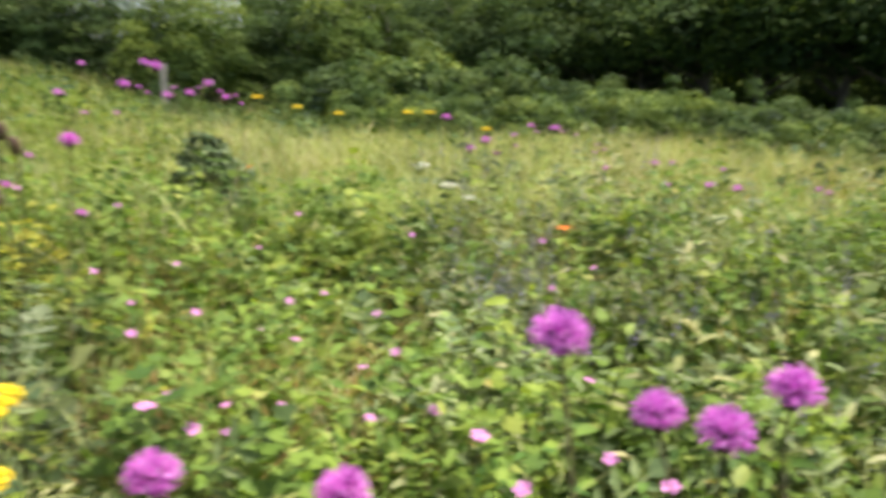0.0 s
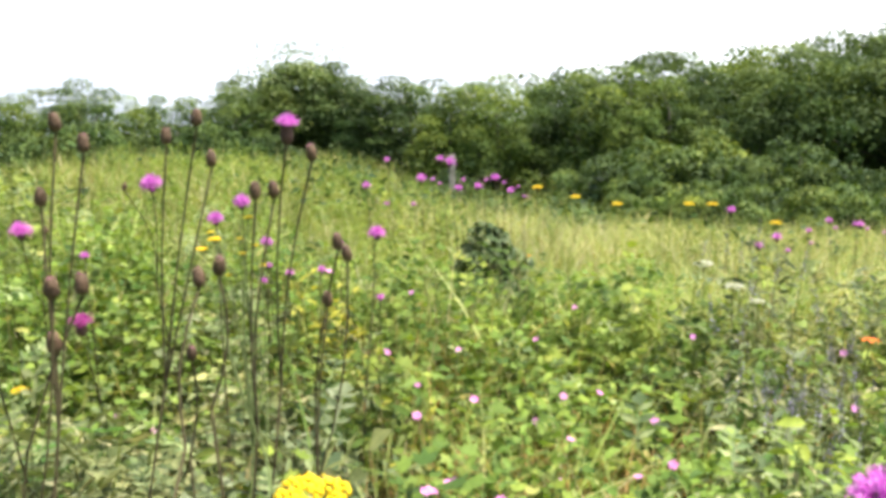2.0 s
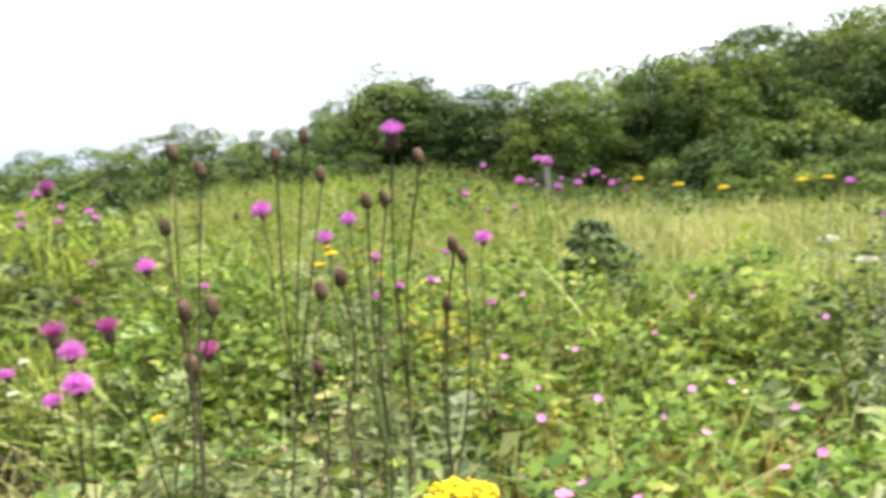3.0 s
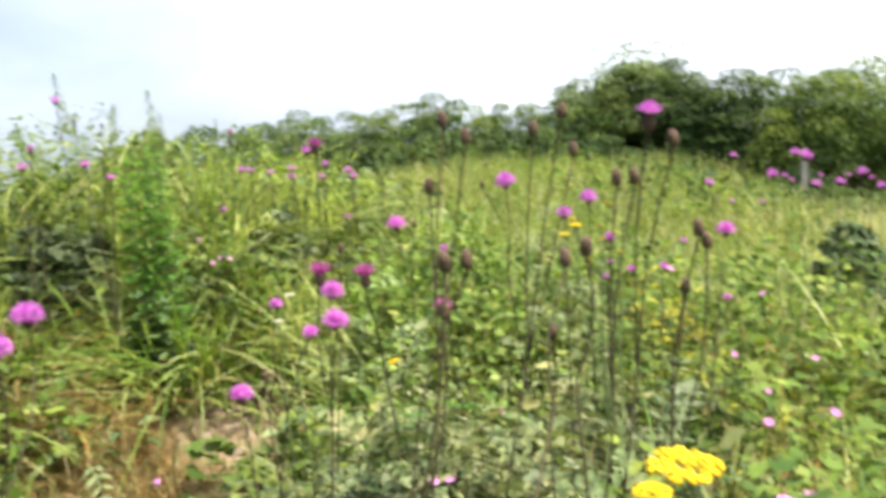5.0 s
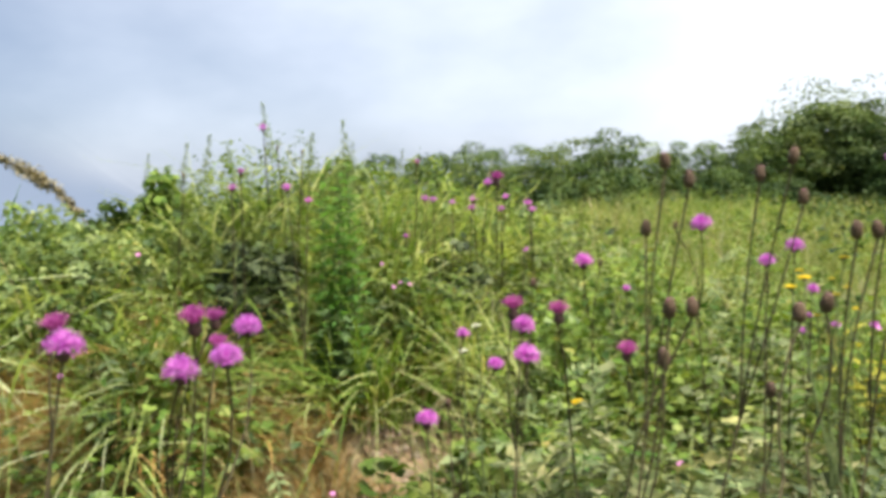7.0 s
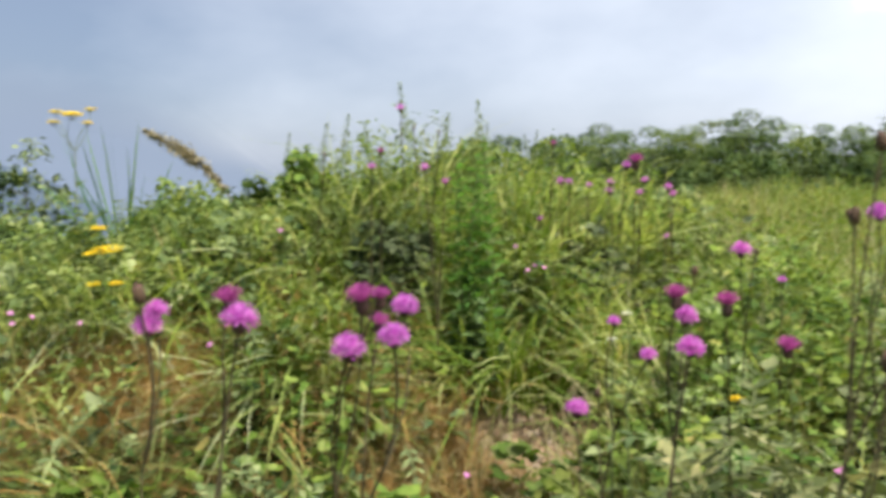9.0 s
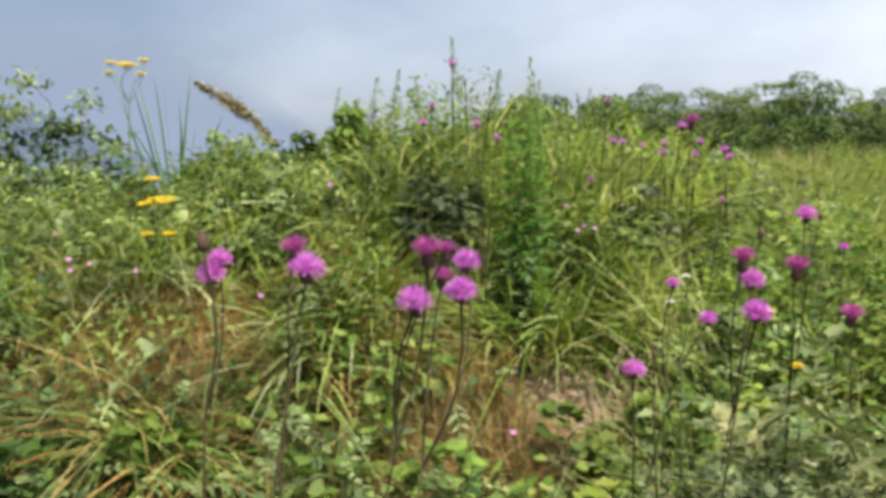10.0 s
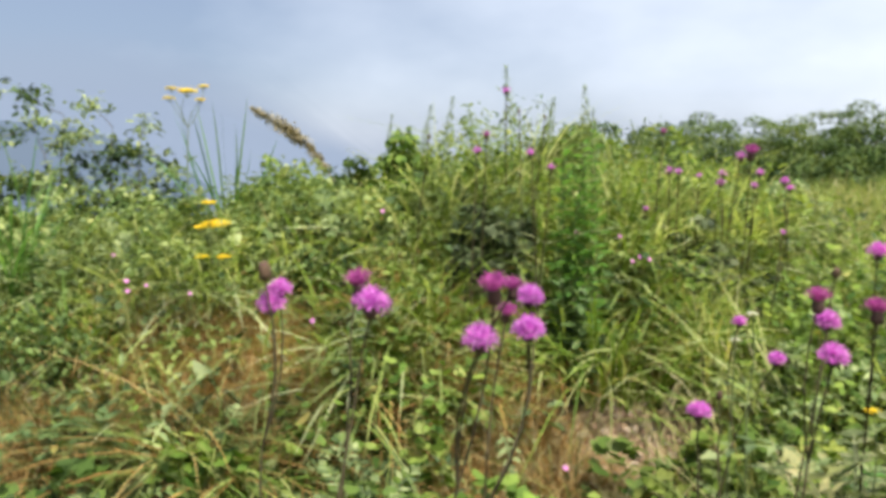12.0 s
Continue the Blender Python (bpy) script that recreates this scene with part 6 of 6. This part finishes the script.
leafy_herb(-1.15, 1.02, 0.62, 10, 0.09, VIVID_LEAF, "bright green broad-leaved herb near the bare patch", 3658, 5, 0.1)
leafy_herb(-1.14, 1.08, 0.67, 10, 0.08, VIVID_LEAF, "bright green broad-leaved herb near the bare patch", 3659, 5, 0.1)
leafy_herb(-1.18, 0.96, 0.63, 10, 0.07, VIVID_LEAF, "bright green broad-leaved herb near the bare patch", 3660, 5, 0.1)
# small arching tussocks all over the open slope
tr = random.Random(31)
for k in range(22):
    b, q = radians(tr.uniform(60, 104)), tr.uniform(1.55, 2.4)
    x, y = -math.sin(b) * q, math.cos(b) * q
    if away_from_patch(x, y) and dryness(np.array([x]), np.array([y]))[0] < 0.4:
        clump(x, y, tr.uniform(0.18, 0.32), 0.2, 72, "small arching tussock of green and tan grass", 3400 + k, M[("grass", "crest", "dry", "grass")[k % 4]], 0.005, (0.7, 1.4))

# long pale tussocks on the steep face of the rise
for k in range(28):
    b, q = radians(tr.uniform(62, 82)), tr.uniform(2.5, 3.0)
    x, y = -math.sin(b) * q, math.cos(b) * q
    if math.hypot(x - BARE[0], y - BARE[1]) > 0.5 and open_view(np.array([x]), np.array([y]))[0]:
        clump(x, y, tr.uniform(0.3, 0.42), 0.3, 76, "tussock of long pale arching grass on the rise", 3440 + k, M[("pale", "meadow", "pale", "grass")[k % 4]], 0.0095, (0.9, 1.6))


def fence_post(x, y, top, wide):
    """A squared weathered post with worn edges and a slanted head."""
    bm = bmesh.new()
    base = foot(x, y) - 0.15
    bmesh.ops.create_cube(bm, size=1.0)
    for v in bm.verts:
        v.co = Vector((v.co.x * wide, v.co.y * wide, (v.co.z + 0.5) * (top - base) + (0.02 * v.co.x if v.co.z > 0 else 0)))
    bmesh.ops.bevel(bm, geom=list(bm.edges), offset=wide * 0.1, segments=2, affect="EDGES")
    me = bpy.data.meshes.new("fence_post")
    bm.to_mesh(me)
    bm.free()
    me.materials.append(M["post"])
    ob = new("fence_post", me)
    ob.matrix_basis = Matrix.Translation((x, y, base)) @ Matrix.Rotation(0.5, 4, "Z") @ Matrix.Rotation(0.03, 4, "Y")
    tagged(ob, "grey weathered wooden post at the meadow's far side", "post")


fence_post(-3.97, 11.32, 0.65, 0.085)


def lily(x, y, z, w, seed):
    """A nodding flower of six curled petals on a leafy stem."""
    base = Vector((x, y + 0.03, foot(x, y + 0.03)))
    t = thing("lily", base, "orange lily flower among green leaves", "flower", "orange lilies")
    top = Vector((x, y, z)) - base
    line = bow((0, 0, 0), top, 0.05, 6, seed)
    part("stem", tube(line, [0.003, 0.003, 0.0028, 0.0026, 0.0024, 0.002, 0.0018], 5), M["stalk"], t)
    stem_leaves(t, line, 7, 0.07, LEAF, seed)
    for k in range(6):
        part("petal", mesh_of("petal", *leaf_shape(0.42, 0.1, 0.5), M["orange"]), None, t, "", Matrix.Translation(top) @ Matrix.Rotation(k * 1.047, 4, "Z") @ Matrix.Rotation(0.5, 4, "X") @ Matrix.Scale(w * 0.55, 4))


lily(0.365, 2.298, 0.604, 0.05, 1)
lily(-0.890, 3.563, 0.566, 0.045, 2)


def withered_plume():
    """A bowed stalk with a drooping tan flower plume."""
    pts = [Vector(p) for p in ((-4.23, 0.63, 1.08), (-4.296, 0.532, 1.224), (-4.367, 0.404, 1.331), (-4.441, 0.262, 1.417))]
    root = Vector((pts[0].x + 0.15, pts[0].y + 0.1, 0))
    root.z = foot(root.x, root.y)
    t = thing("plume_plant", root, "bowed stalk with a withered tan flower plume", "plant")
    line = [Vector((0, 0, 0)), (pts[0] - root) * 0.6 + Vector((0.05, 0.03, 0.0))] + [p - root for p in pts]
    part("stem", tube(line, [0.006, 0.005, 0.0045, 0.004, 0.003, 0.0015], 5), M["bark"], t)
    g = np.random.default_rng(77)
    q = np.clip(np.concatenate([g.uniform(3.3, 5.0, 700), g.choice([2.25, 2.55, 2.9, 3.2, 3.5, 3.8], 500) + g.normal(0, 0.055, 500), g.uniform(2.1, 3.4, 120)]), 2.0, 4.99)
    count = len(q)
    i = np.minimum(q.astype(int), 4)
    arr = np.array([tuple(p) for p in line])
    place = arr[i] + (arr[i + 1] - arr[i]) * (q - i)[:, None]
    thick = np.interp(q, [2.0, 3.0, 4.2, 5.0], [0.012, 0.022, 0.026, 0.004])
    place = place + g.normal(0, 1, (count, 3)) * thick[:, None] * np.array([0.5, 0.5, 0.62])
    part("plume", spread(leaf_shape(0.4), place, turns(g.uniform(0, 6.28, count), g.normal(-0.4, 0.5, count), g.normal(0, 0.5, count)), 0.026 * g.uniform(0.5, 1.3, count)), M["withered"], t)
    stem_leaves(t, line[:3], 8, 0.09, DARK_LEAF, 5)


withered_plume()


def stone(x, y, w, seed):
    bm = bmesh.new()
    bmesh.ops.create_icosphere(bm, subdivisions=2, radius=0.5)
    for v in bm.verts:
        v.co *= 1 + 0.5 * noise.noise(v.co * 2.3 + Vector((seed, 0, 0)))
        v.co.z *= 0.5
    me = bpy.data.meshes.new("stone")
    bm.to_mesh(me)
    bm.free()
    me.materials.append(M["pebble"])
    ob = new("stone", me)
    ob.location, ob.scale = (x, y, foot(x, y) + w * 0.1), (w, w, w)
    tagged(ob, "small pale stone on bare earth", "stone", "stones on the bare patch")


sr = random.Random(8)
for k in range(34):
    a, q = sr.uniform(0, 6.28), 0.2 * math.sqrt(sr.random())
    stone(BARE[0] + math.cos(a) * q, BARE[1] + math.sin(a) * q, sr.uniform(0.012, 0.05), k)
